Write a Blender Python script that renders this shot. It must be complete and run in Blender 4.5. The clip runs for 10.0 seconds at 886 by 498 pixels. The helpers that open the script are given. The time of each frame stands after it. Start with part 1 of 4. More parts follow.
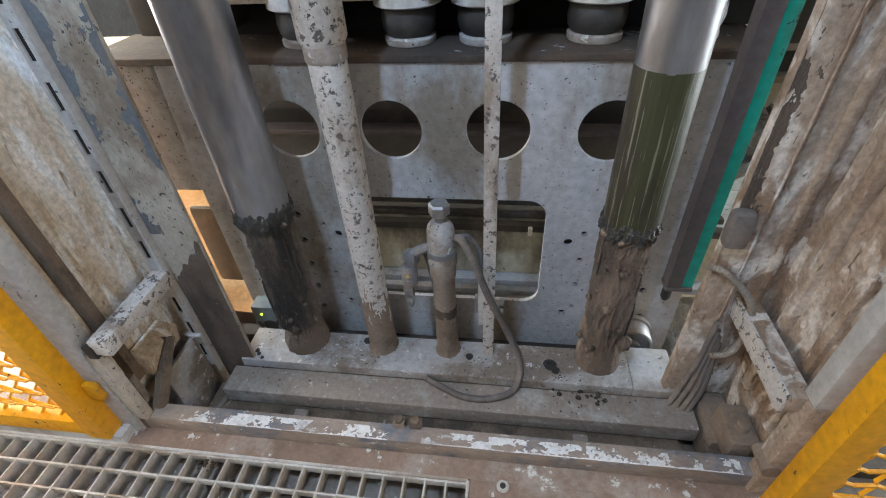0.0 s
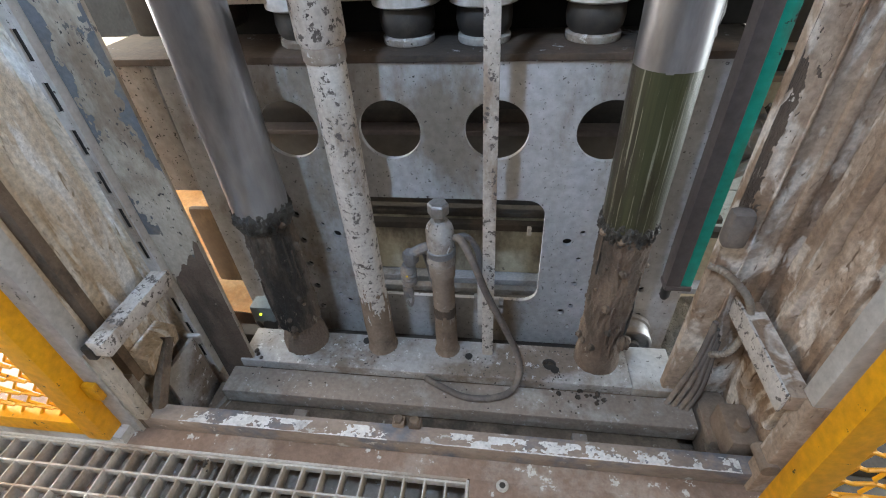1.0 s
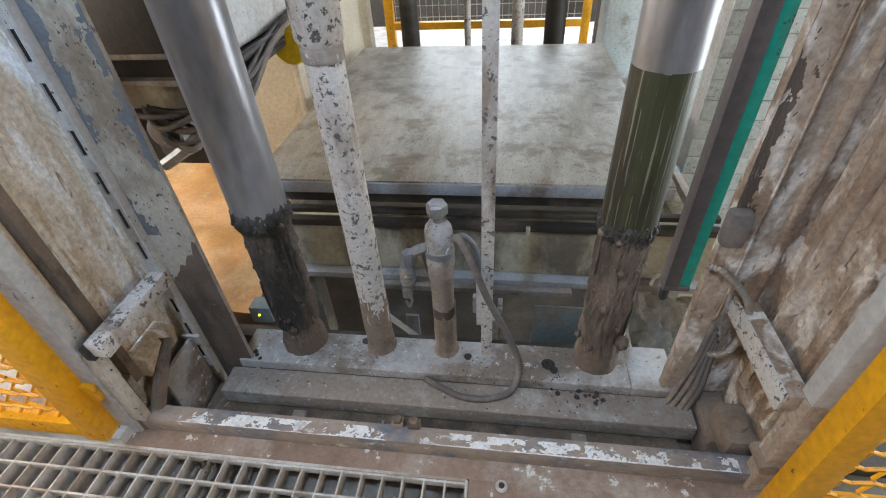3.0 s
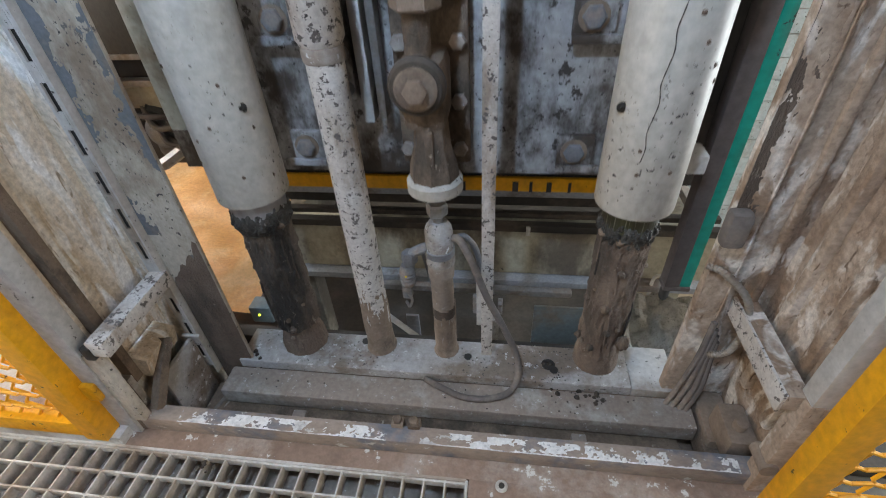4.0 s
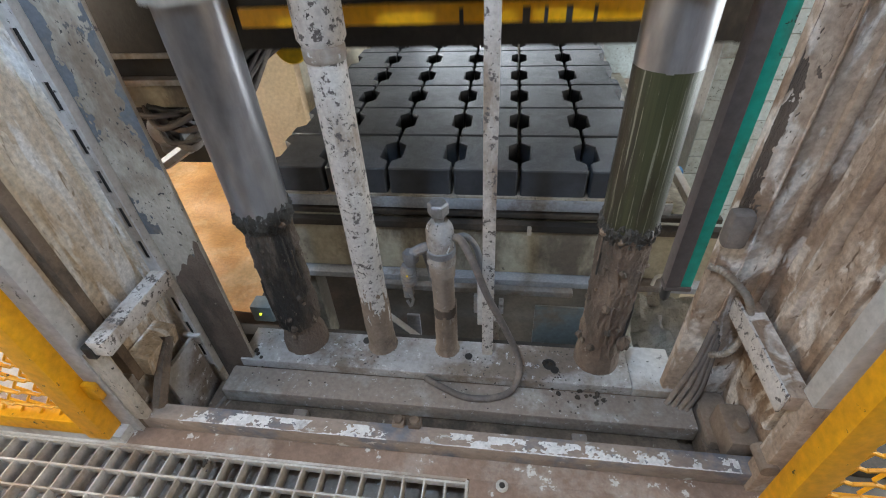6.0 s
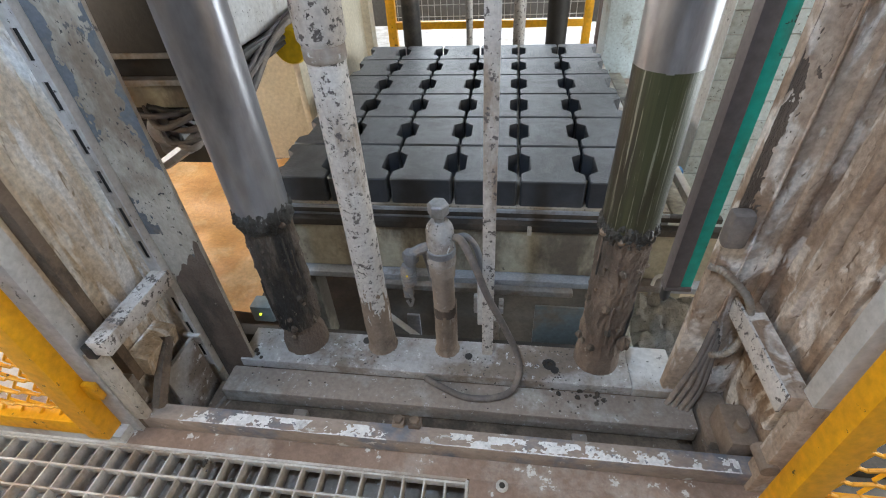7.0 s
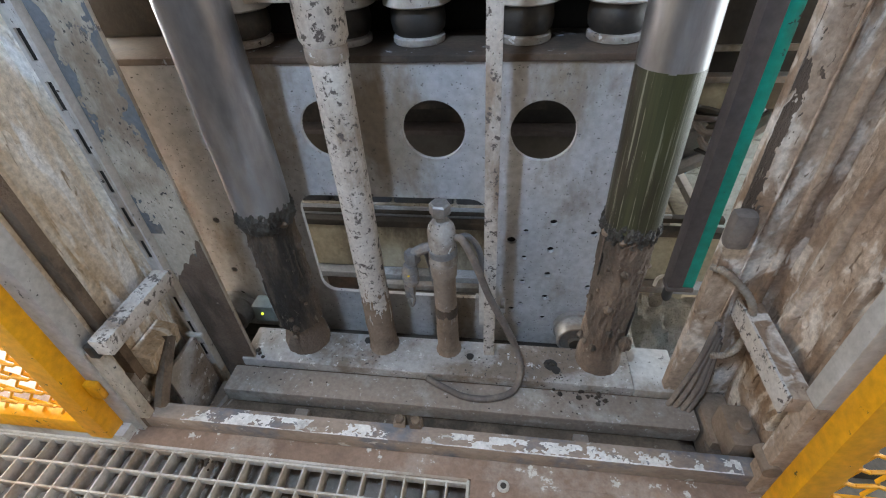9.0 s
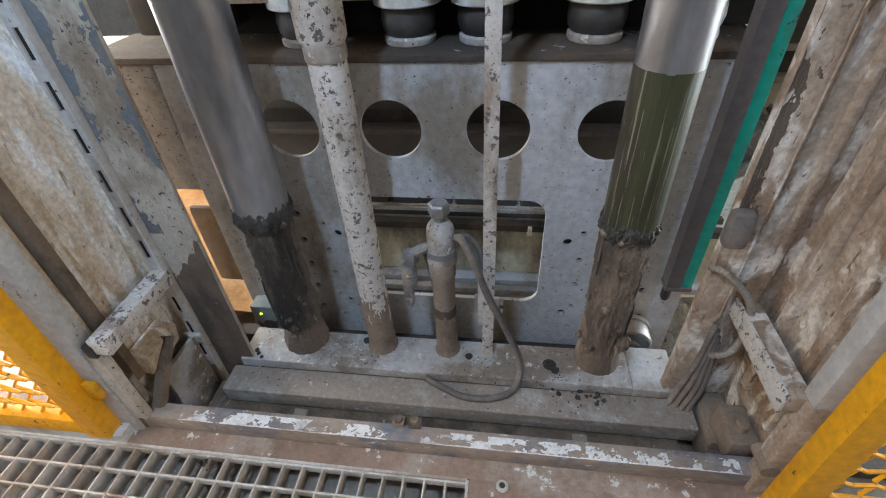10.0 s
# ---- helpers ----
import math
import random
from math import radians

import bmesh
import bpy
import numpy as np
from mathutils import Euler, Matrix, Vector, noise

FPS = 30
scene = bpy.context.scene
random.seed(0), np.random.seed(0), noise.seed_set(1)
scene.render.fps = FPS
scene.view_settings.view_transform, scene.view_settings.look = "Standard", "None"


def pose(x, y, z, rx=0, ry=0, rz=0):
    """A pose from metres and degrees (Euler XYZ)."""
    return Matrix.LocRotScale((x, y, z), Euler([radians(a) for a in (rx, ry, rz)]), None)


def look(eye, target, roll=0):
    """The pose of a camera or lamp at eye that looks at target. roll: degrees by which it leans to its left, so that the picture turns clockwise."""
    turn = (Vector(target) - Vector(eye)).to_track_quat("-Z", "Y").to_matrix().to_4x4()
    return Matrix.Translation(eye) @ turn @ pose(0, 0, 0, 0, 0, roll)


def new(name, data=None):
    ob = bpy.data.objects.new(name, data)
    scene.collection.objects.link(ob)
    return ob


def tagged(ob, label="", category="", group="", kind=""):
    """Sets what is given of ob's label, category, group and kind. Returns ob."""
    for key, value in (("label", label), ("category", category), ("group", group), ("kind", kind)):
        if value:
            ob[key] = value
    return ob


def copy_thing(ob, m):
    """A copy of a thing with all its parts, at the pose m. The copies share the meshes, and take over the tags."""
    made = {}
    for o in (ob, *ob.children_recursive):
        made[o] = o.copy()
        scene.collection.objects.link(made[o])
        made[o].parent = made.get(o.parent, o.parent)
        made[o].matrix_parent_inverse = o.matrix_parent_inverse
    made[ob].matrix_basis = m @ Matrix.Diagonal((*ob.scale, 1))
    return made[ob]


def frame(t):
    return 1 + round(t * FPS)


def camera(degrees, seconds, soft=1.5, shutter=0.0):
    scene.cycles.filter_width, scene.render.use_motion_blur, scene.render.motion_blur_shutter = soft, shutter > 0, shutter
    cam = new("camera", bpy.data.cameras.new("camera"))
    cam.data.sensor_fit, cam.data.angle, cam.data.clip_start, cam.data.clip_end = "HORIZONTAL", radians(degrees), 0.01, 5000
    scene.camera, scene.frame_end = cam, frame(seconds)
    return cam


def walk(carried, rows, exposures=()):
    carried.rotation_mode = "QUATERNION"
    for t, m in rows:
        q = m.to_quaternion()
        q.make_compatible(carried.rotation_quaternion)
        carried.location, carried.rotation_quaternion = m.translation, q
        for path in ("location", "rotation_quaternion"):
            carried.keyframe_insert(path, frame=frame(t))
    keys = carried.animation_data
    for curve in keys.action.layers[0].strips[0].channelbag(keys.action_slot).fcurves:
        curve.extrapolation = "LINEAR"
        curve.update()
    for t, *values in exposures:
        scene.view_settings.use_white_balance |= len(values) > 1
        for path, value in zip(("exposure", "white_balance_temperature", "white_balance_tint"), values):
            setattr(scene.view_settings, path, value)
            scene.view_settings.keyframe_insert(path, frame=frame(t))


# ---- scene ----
cam = camera(87.592, 10.0, soft=1.1, shutter=0.4)


def aim(tilt, turn, roll):
    a, b = radians(tilt), radians(turn)
    eye = Vector((0, 0, 1.0))
    return look(eye, eye + Vector((math.sin(b) * math.cos(a), math.cos(b) * math.cos(a), -math.sin(a))), roll)


walk(cam, [(t, aim(a, b, c)) for t, a, b, c in (
    (0.0, 38.822, -9.571, -3.669), (0.5, 38.829, -9.503, -3.649), (1.0, 38.847, -9.436, -3.707),
    (1.5, 38.853, -9.354, -3.700), (2.0, 38.860, -9.211, -3.720), (2.5, 38.841, -9.230, -3.696),
    (4.0, 38.815, -9.273, -3.626), (4.5, 38.843, -9.287, -3.636), (5.0, 38.832, -9.349, -3.635),
    (5.5, 38.856, -9.429, -3.625), (7.0, 38.850, -9.442, -3.617), (7.5, 38.836, -9.469, -3.595),
    (8.0, 38.846, -9.530, -3.580), (8.5, 38.832, -9.625, -3.625), (9.0, 38.834, -9.700, -3.670),
    (9.5, 38.846, -9.590, -3.620), (10.0, 38.855, -9.518, -3.570))],
    exposures=[(0.0, 0.0), (10.0, 0.0)])

# ---- light ----
world = bpy.data.worlds.new("sky")
scene.world = world
world.use_nodes = True
wn = world.node_tree.nodes
sky = wn.new("ShaderNodeTexSky")
sky.sky_type, sky.sun_disc, sky.sun_elevation, sky.sun_rotation = "NISHITA", False, radians(40), radians(200)
world.node_tree.links.new(sky.outputs[0], wn["Background"].inputs[0])
wn["Background"].inputs[1].default_value = 0.06


def area_lamp(name, eye, target, w, h, power, color):
    lamp = bpy.data.lights.new(name, "AREA")
    lamp.shape, lamp.size, lamp.size_y, lamp.energy, lamp.color = "RECTANGLE", w, h, power, color
    ob = new(name, lamp)
    ob.matrix_world = look(eye, target)
    return ob


# daylight at the north, east and west openings; the fills come from unseen sides
# south, southwest and southeast fills are added to brighten the side frames and panel
area_lamp("south_fill", (-1.9, -3.85, 2.9), (-0.1, 1.0, 0.3), 2.0, 1.7, 5, (0.86, 0.93, 1.0))
area_lamp("southwest_fill", (-3.8, -1.3, 2.0), (-0.5, 0.5, 0.0), 1.8, 1.6, 92, (1.0, 0.86, 0.66))
area_lamp("southeast_fill", (3.5, -0.5, 2.0), (-0.8, 0.55, 0.3), 1.8, 1.6, 54, (1.0, 0.87, 0.68))
area_lamp("window_light_north", (0.3, 6.3, 2.0), (0.0, 2.0, 0.3), 3.6, 2.6, 270, (0.80, 0.90, 1.0))
area_lamp("window_light_east", (3.4, 1.75, 0.45), (0.4, 1.6, 0.0), 2.4, 1.9, 120, (0.90, 0.97, 1.0))
area_lamp("window_light_west", (-3.8, 1.75, 1.0), (-1.2, 1.2, -0.1), 2.6, 1.4, 400, (1.0, 0.95, 0.87))
# unseen key, placed by the direction of the column shadows
area_lamp("walkway_lamp", (-0.38, -0.32, 2.15), (-0.16, 0.85, 0.35), 0.10, 0.08, 31, (0.54, 0.74, 1.0))
# added weak warm fill from above; no roof tubes are known
area_lamp("roof_fill", (-0.3, -0.9, 4.2), (-0.2, 0.2, 0.0), 2.6, 1.0, 4, (1.0, 0.88, 0.74))

# ---- materials ----


def mat(name, base, second=None, scale=6.0, rough=0.6, metal=0.0, bump=0.15, dirt=None, dirt_amount=0.4,
        dirt_scale=2.5, streak=1.0, chips=None, chip_amount=0.0, chip_scale=14.0, spots=0.0, stretch=(1, 1, 1)):
    """A worn surface: fine grain between two colours, dirt in larger patches, sharp-edged chips and dark spots."""
    m = bpy.data.materials.new(name)
    m.use_nodes = True
    nt = m.node_tree
    n, ln = nt.nodes, nt.links.new
    bsdf = n["Principled BSDF"]
    tc = n.new("ShaderNodeTexCoord")
    info = n.new("ShaderNodeObjectInfo")
    shift = n.new("ShaderNodeVectorMath")
    shift.operation = "SCALE"
    shift.inputs[0].default_value = (7.3, 3.1, 5.7)
    ln(info.outputs["Random"], shift.inputs["Scale"])
    add = n.new("ShaderNodeVectorMath")
    ln(tc.outputs["Object"], add.inputs[0])
    ln(shift.outputs[0], add.inputs[1])
    mp = n.new("ShaderNodeMapping")
    mp.inputs["Scale"].default_value = stretch
    ln(add.outputs[0], mp.inputs[0])

    def noise_tex(sc, detail=6.0, roughness=0.6, source=mp):
        t = n.new("ShaderNodeTexNoise")
        t.inputs["Scale"].default_value, t.inputs["Detail"].default_value = sc, detail
        t.inputs["Roughness"].default_value = roughness
        ln(source.outputs[0], t.inputs["Vector"])
        return t.outputs["Fac"]

    def ramp(fac, lo, hi):
        r = n.new("ShaderNodeMapRange")
        r.interpolation_type = "SMOOTHSTEP"
        r.inputs["From Min"].default_value, r.inputs["From Max"].default_value = lo, hi
        ln(fac, r.inputs["Value"])
        return r.outputs[0]

    def mix(fac, a, b):
        x = n.new("ShaderNodeMix")
        x.data_type = "RGBA"
        ln(fac, x.inputs["Factor"])
        for sock, v in ((x.inputs["A"], a), (x.inputs["B"], b)):
            if isinstance(v, tuple):
                sock.default_value = (*v, 1)
            else:
                ln(v, sock)
        return x.outputs["Result"]

    second = second or tuple(c * 0.75 for c in base)
    grain = noise_tex(scale)
    col = mix(ramp(grain, 0.3, 0.7), base, second)
    fine = noise_tex(scale * 14, 3.0)
    rough_mix = None
    if dirt:
        mp2 = n.new("ShaderNodeMapping")
        mp2.inputs["Scale"].default_value = (1, 1, 1.0 / streak)
        ln(add.outputs[0], mp2.inputs[0])
        d1 = noise_tex(dirt_scale, 9.0, 0.66, mp2)
        rough_mix = ramp(d1, 0.62 - 0.4 * dirt_amount, 0.78 - 0.4 * dirt_amount)
        col = mix(rough_mix, col, dirt)
    if chips:
        c1 = ramp(noise_tex(chip_scale, 8.0, 0.68), 0.70 - 0.4 * chip_amount, 0.725 - 0.4 * chip_amount)
        col = mix(c1, col, chips)
    if spots:
        s1 = n.new("ShaderNodeMath")
        s1.operation = "MULTIPLY"
        ln(ramp(noise_tex(120.0, 3.0, 0.55), 0.645, 0.68), s1.inputs[0])
        ln(ramp(noise_tex(6.0), 0.58 - 0.25 * spots, 0.66 - 0.25 * spots), s1.inputs[1])
        col = mix(s1.outputs[0], col, (0.05, 0.045, 0.045))
    fmul = n.new("ShaderNodeMix")
    fmul.data_type, fmul.blend_type = "RGBA", "MULTIPLY"
    fmul.inputs["Factor"].default_value = 0.55
    ln(col, fmul.inputs["A"])
    fr = n.new("ShaderNodeMapRange")
    fr.inputs["From Min"].default_value, fr.inputs["From Max"].default_value = 0.3, 0.7
    fr.inputs["To Min"].default_value, fr.inputs["To Max"].default_value = 0.65, 1.15
    ln(fine, fr.inputs["Value"])
    ln(fr.outputs[0], fmul.inputs["B"])
    ln(fmul.outputs["Result"], bsdf.inputs["Base Color"])
    rr = n.new("ShaderNodeMapRange")
    rr.inputs["To Min"].default_value, rr.inputs["To Max"].default_value = rough - 0.12, min(1, rough + 0.14)
    ln(grain, rr.inputs["Value"])
    ln(rr.outputs[0], bsdf.inputs["Roughness"])
    if metal and rough_mix is not None:
        inv = n.new("ShaderNodeMapRange")
        inv.inputs["To Min"].default_value, inv.inputs["To Max"].default_value = metal, 0.05
        ln(rough_mix, inv.inputs["Value"])
        ln(inv.outputs[0], bsdf.inputs["Metallic"])
    else:
        bsdf.inputs["Metallic"].default_value = metal
    bp = n.new("ShaderNodeBump")
    bp.inputs["Strength"].default_value, bp.inputs["Distance"].default_value = bump, 0.004
    hs = n.new("ShaderNodeMath")
    ln(grain, hs.inputs[0])
    ln(fine, hs.inputs[1])
    ln(hs.outputs[0], bp.inputs["Height"])
    ln(bp.outputs[0], bsdf.inputs["Normal"])
    return m


M = {
    "flange": mat("flange_paint", (0.52, 0.475, 0.41), (0.44, 0.39, 0.325), 8, 0.6, 0, 0.25, (0.25, 0.195, 0.145), 0.30, 6.0, 2.0, (0.125, 0.12, 0.12), 0.20, 24, 1.2, stretch=(1.2, 1, 0.7)),
    "slate": mat("slate_grey_undercoat", (0.15, 0.165, 0.19), (0.12, 0.13, 0.15), 9, 0.6, 0, 0.2, (0.22, 0.19, 0.16), 0.26, 7),
    "pale": mat("pale_grey_paint", (0.55, 0.55, 0.55), (0.46, 0.44, 0.42), 5, 0.55, 0, 0.12, (0.27, 0.22, 0.17), 0.30, 3.0, 3.0, (0.15, 0.14, 0.14), 0.10, 20, 0.3),
    "panel": mat("panel_paint", (0.475, 0.48, 0.50), (0.39, 0.385, 0.39), 4, 0.5, 0, 0.12, (0.24, 0.20, 0.16), 0.28, 3.2, 2.0, (0.085, 0.08, 0.078), 0.13, 55, 1.3),
    "white_pipe": mat("chipped_white_paint", (0.62, 0.59, 0.565), (0.52, 0.475, 0.435), 9, 0.6, 0, 0.3, (0.30, 0.235, 0.185), 0.30, 7, 3.0, (0.12, 0.105, 0.10), 0.34, 62, 1.0),
    "head_plate": mat("grimy_head_plate", (0.43, 0.43, 0.45), (0.32, 0.305, 0.295), 6, 0.5, 0, 0.3, (0.060, 0.046, 0.037), 0.50, 6, 1.6, (0.045, 0.038, 0.034), 0.26, 19, 1.0),
    "sleeve": mat("cream_white_paint", (0.47, 0.445, 0.405), (0.41, 0.38, 0.335), 4, 0.42, 0, 0.08, (0.25, 0.205, 0.16), 0.26, 5, 3.5, (0.06, 0.05, 0.042), 0.07, 26, 0.35),
    "chrome": mat("ground_steel", (0.43, 0.43, 0.46), (0.36, 0.36, 0.385), 3, 0.36, 0.95, 0.03, (0.24, 0.235, 0.24), 0.30, 5, 8.0, stretch=(1, 1, 0.4)),
    "oily": mat("oily_steel", (0.066, 0.072, 0.034), (0.024, 0.024, 0.015), 9, 0.40, 0.1, 0.2, (0.034, 0.026, 0.019), 0.50, 7, 5.0, (0.22, 0.22, 0.165), 0.27, 70, stretch=(3.0, 3.0, 0.05)),
    "mud": mat("caked_mud", (0.048, 0.040, 0.035), (0.105, 0.082, 0.066), 16, 0.85, 0, 1.0, (0.022, 0.020, 0.019), 0.40, 9, 4.0, (0.22, 0.18, 0.15), 0.12, 40, stretch=(1.5, 1.5, 0.45)),
    "mud_dark": mat("dark_caked_mud", (0.095, 0.074, 0.060), (0.165, 0.128, 0.10), 13, 0.85, 0, 1.0, (0.030, 0.026, 0.024), 0.38, 9, 5.0, (0.26, 0.22, 0.18), 0.20, 34, stretch=(2.2, 2.2, 0.4)),
    "sludge": mat("wet_sludge", (0.020, 0.019, 0.018), (0.045, 0.042, 0.038), 20, 0.5, 0, 0.9, (0.07, 0.068, 0.064), 0.30, 16),
    "mud_brown": mat("brown_mud", (0.125, 0.088, 0.068), (0.18, 0.135, 0.105), 14, 0.9, 0, 0.9, (0.07, 0.055, 0.045), 0.34, 8, 3.0, (0.24, 0.20, 0.17), 0.10, 36),
    "mud_coat": mat("mud_coat", (0.20, 0.145, 0.105), (0.13, 0.095, 0.07), 10, 0.9, 0, 0.8, (0.075, 0.058, 0.045), 0.36, 9, 1.5, (0.30, 0.25, 0.20), 0.12, 40),
    "mud_pale": mat("dry_mud", (0.26, 0.20, 0.155), (0.19, 0.14, 0.105), 9, 0.9, 0, 0.6, (0.12, 0.09, 0.07), 0.35, 6, 1.5),
    "dusty_plate": mat("dusty_base_plate", (0.43, 0.42, 0.425), (0.31, 0.285, 0.26), 7, 0.8, 0, 0.3, (0.20, 0.16, 0.13), 0.40, 6, 1.0, (0.56, 0.55, 0.55), 0.24, 40, 0.6),
    "channel": mat("dusty_channel", (0.32, 0.265, 0.23), (0.22, 0.175, 0.145), 6, 0.85, 0, 0.35, (0.40, 0.365, 0.335), 0.34, 6, 1.0, (0.50, 0.48, 0.47), 0.20, 60),
    "floor_brown": mat("brown_floor_plate", (0.30, 0.205, 0.155), (0.21, 0.14, 0.105), 7, 0.8, 0, 0.3, (0.38, 0.31, 0.265), 0.36, 6, 1.0, (0.62, 0.60, 0.57), 0.21, 24),
    "worn_beam": mat("worn_beam_paint", (0.36, 0.285, 0.235), (0.26, 0.20, 0.165), 8, 0.7, 0, 0.35, (0.16, 0.165, 0.19), 0.36, 7, 1.0, (0.55, 0.52, 0.48), 0.22, 34, stretch=(0.6, 1, 1)),
    "paint_strip": mat("flaking_white_paint", (0.80, 0.79, 0.79), (0.70, 0.68, 0.66), 9, 0.6, 0, 0.4, (0.45, 0.43, 0.43), 0.30, 20, 1.0, (0.18, 0.185, 0.22), 0.24, 60),
    "galv": mat("galvanised_steel", (0.66, 0.635, 0.60), (0.52, 0.49, 0.45), 8, 0.5, 0.12, 0.1, (0.36, 0.295, 0.24), 0.34, 4, 1.0),
    "yellow": mat("yellow_paint", (0.86, 0.42, 0.006), (0.78, 0.35, 0.005), 4, 0.42, 0, 0.05, (0.48, 0.22, 0.015), 0.18, 4, 2.0, (0.07, 0.045, 0.02), 0.14, 24),
    "yellow_bright": mat("bright_yellow_paint", (0.75, 0.52, 0.01), (0.68, 0.45, 0.01), 4, 0.4, 0, 0.05, (0.4, 0.28, 0.03), 0.2, 6),
    "teal": mat("teal_plastic", (0.0, 0.30, 0.235), (0.0, 0.24, 0.185), 4, 0.4, 0, 0.05, (0.05, 0.07, 0.055), 0.30, 6, 4.0, (0.03, 0.03, 0.028), 0.26, 16),
    "dark_rail": mat("dark_profile", (0.085, 0.07, 0.072), (0.12, 0.10, 0.095), 5, 0.6, 0.2, 0.1, (0.17, 0.13, 0.10), 0.25, 4, 6.0),
    "fitting": mat("dusty_fitting", (0.15, 0.16, 0.18), (0.22, 0.22, 0.23), 14, 0.6, 0.3, 0.2, (0.26, 0.22, 0.19), 0.35, 12),
    "black": mat("black_rubber", (0.022, 0.021, 0.021), (0.035, 0.033, 0.032), 8, 0.6, 0, 0.15, (0.09, 0.075, 0.06), 0.28, 5),
    "dark_steel": mat("dark_steel", (0.026, 0.024, 0.023), (0.050, 0.044, 0.039), 6, 0.6, 0.2, 0.2, (0.085, 0.066, 0.052), 0.28, 4),
    "steel": mat("dull_steel", (0.33, 0.33, 0.34), (0.25, 0.24, 0.235), 7, 0.45, 0.6, 0.12, (0.20, 0.16, 0.13), 0.35, 6),
    "hose": mat("dusty_hose", (0.16, 0.14, 0.13), (0.11, 0.095, 0.09), 9, 0.7, 0, 0.15, (0.24, 0.20, 0.17), 0.40, 6),
    "flex": mat("flexible_conduit", (0.42, 0.40, 0.38), (0.32, 0.30, 0.27), 9, 0.5, 0.5, 0.1, (0.24, 0.19, 0.15), 0.35, 9),
    "concrete": mat("fresh_concrete", (0.040, 0.045, 0.054), (0.028, 0.031, 0.037), 24, 0.43, 0, 0.5, (0.056, 0.061, 0.070), 0.30, 5),
    "board": mat("worn_board", (0.39, 0.35, 0.295), (0.30, 0.265, 0.215), 14, 0.42, 0, 0.35, (0.18, 0.145, 0.105), 0.36, 8.0, 1.0, (0.085, 0.072, 0.06), 0.28, 80, 1.6, stretch=(2.0, 0.7, 1)),
    "pallet_edge": mat("pallet_edge_steel", (0.36, 0.39, 0.44), (0.27, 0.29, 0.32), 8, 0.45, 0.3, 0.1, (0.15, 0.13, 0.12), 0.34, 5),
    "beige": mat("beige_beam_paint", (0.40, 0.375, 0.295), (0.32, 0.295, 0.225), 5, 0.6, 0, 0.12, (0.12, 0.10, 0.078), 0.46, 3.4, 2.0, (0.07, 0.06, 0.05), 0.10, 20),
    "cream": mat("cream_machine_paint", (0.62, 0.56, 0.44), (0.55, 0.49, 0.37), 4, 0.55, 0, 0.1, (0.33, 0.26, 0.18), 0.28, 3, 2.0),
    "pale_blue": mat("pale_blue_grey_paint", (0.55, 0.63, 0.65), (0.46, 0.53, 0.55), 5, 0.45, 0, 0.1, (0.30, 0.29, 0.26), 0.30, 5, 1.0, (0.08, 0.08, 0.08), 0.12, 60, 0.6),
    "orange_sheet": mat("sand_dusted_sheet", (0.60, 0.34, 0.12), (0.50, 0.265, 0.08), 5, 0.55, 0, 0.4, (0.68, 0.47, 0.25), 0.30, 4),
    "sand": mat("grey_sand", (0.46, 0.45, 0.42), (0.30, 0.29, 0.265), 30, 0.95, 0, 0.9, (0.60, 0.57, 0.50), 0.32, 9, 1.0, (0.06, 0.056, 0.052), 0.30, 330),
    # near-black colour that paints shade behind slots, holes and the buffer gap
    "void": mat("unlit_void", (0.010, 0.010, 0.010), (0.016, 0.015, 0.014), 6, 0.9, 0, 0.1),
    "rust_flange": mat("rusty_flange", (0.075, 0.050, 0.037), (0.11, 0.078, 0.058), 6, 0.75, 0, 0.3, (0.045, 0.036, 0.031), 0.36, 4, 1.0, (0.30, 0.31, 0.35), 0.20, 14),
    "pit": mat("dark_pit", (0.05, 0.045, 0.04), (0.08, 0.07, 0.06), 5, 0.9, 0, 0.3, (0.10, 0.085, 0.07), 0.3, 3),
    "hall": mat("hall_wall", (0.13, 0.12, 0.11), (0.10, 0.09, 0.082), 2, 0.8, 0, 0.1, (0.09, 0.075, 0.06), 0.3, 1.0),
    "side_floor": mat("pale_side_floor", (0.60, 0.58, 0.55), (0.50, 0.48, 0.45), 4, 0.8, 0, 0.2, (0.34, 0.30, 0.26), 0.3, 3),
    "hall_floor": mat("hall_concrete_floor", (0.17, 0.165, 0.155), (0.13, 0.125, 0.115), 3, 0.85, 0, 0.2, (0.09, 0.08, 0.07), 0.35, 1.2),
    "teal_box": mat("blue_grey_box", (0.17, 0.21, 0.22), (0.13, 0.155, 0.16), 5, 0.5, 0, 0.1, (0.17, 0.14, 0.11), 0.40, 6),
    "blue": mat("blue_paint", (0.05, 0.20, 0.42), (0.04, 0.16, 0.34), 5, 0.45, 0, 0.1, (0.25, 0.23, 0.2), 0.25, 6),
    "brown_plate": mat("brown_stand_in_plate", (0.30, 0.22, 0.135), (0.22, 0.155, 0.09), 4, 0.65, 0, 0.2, (0.11, 0.075, 0.045), 0.40, 3, 3.0),
}


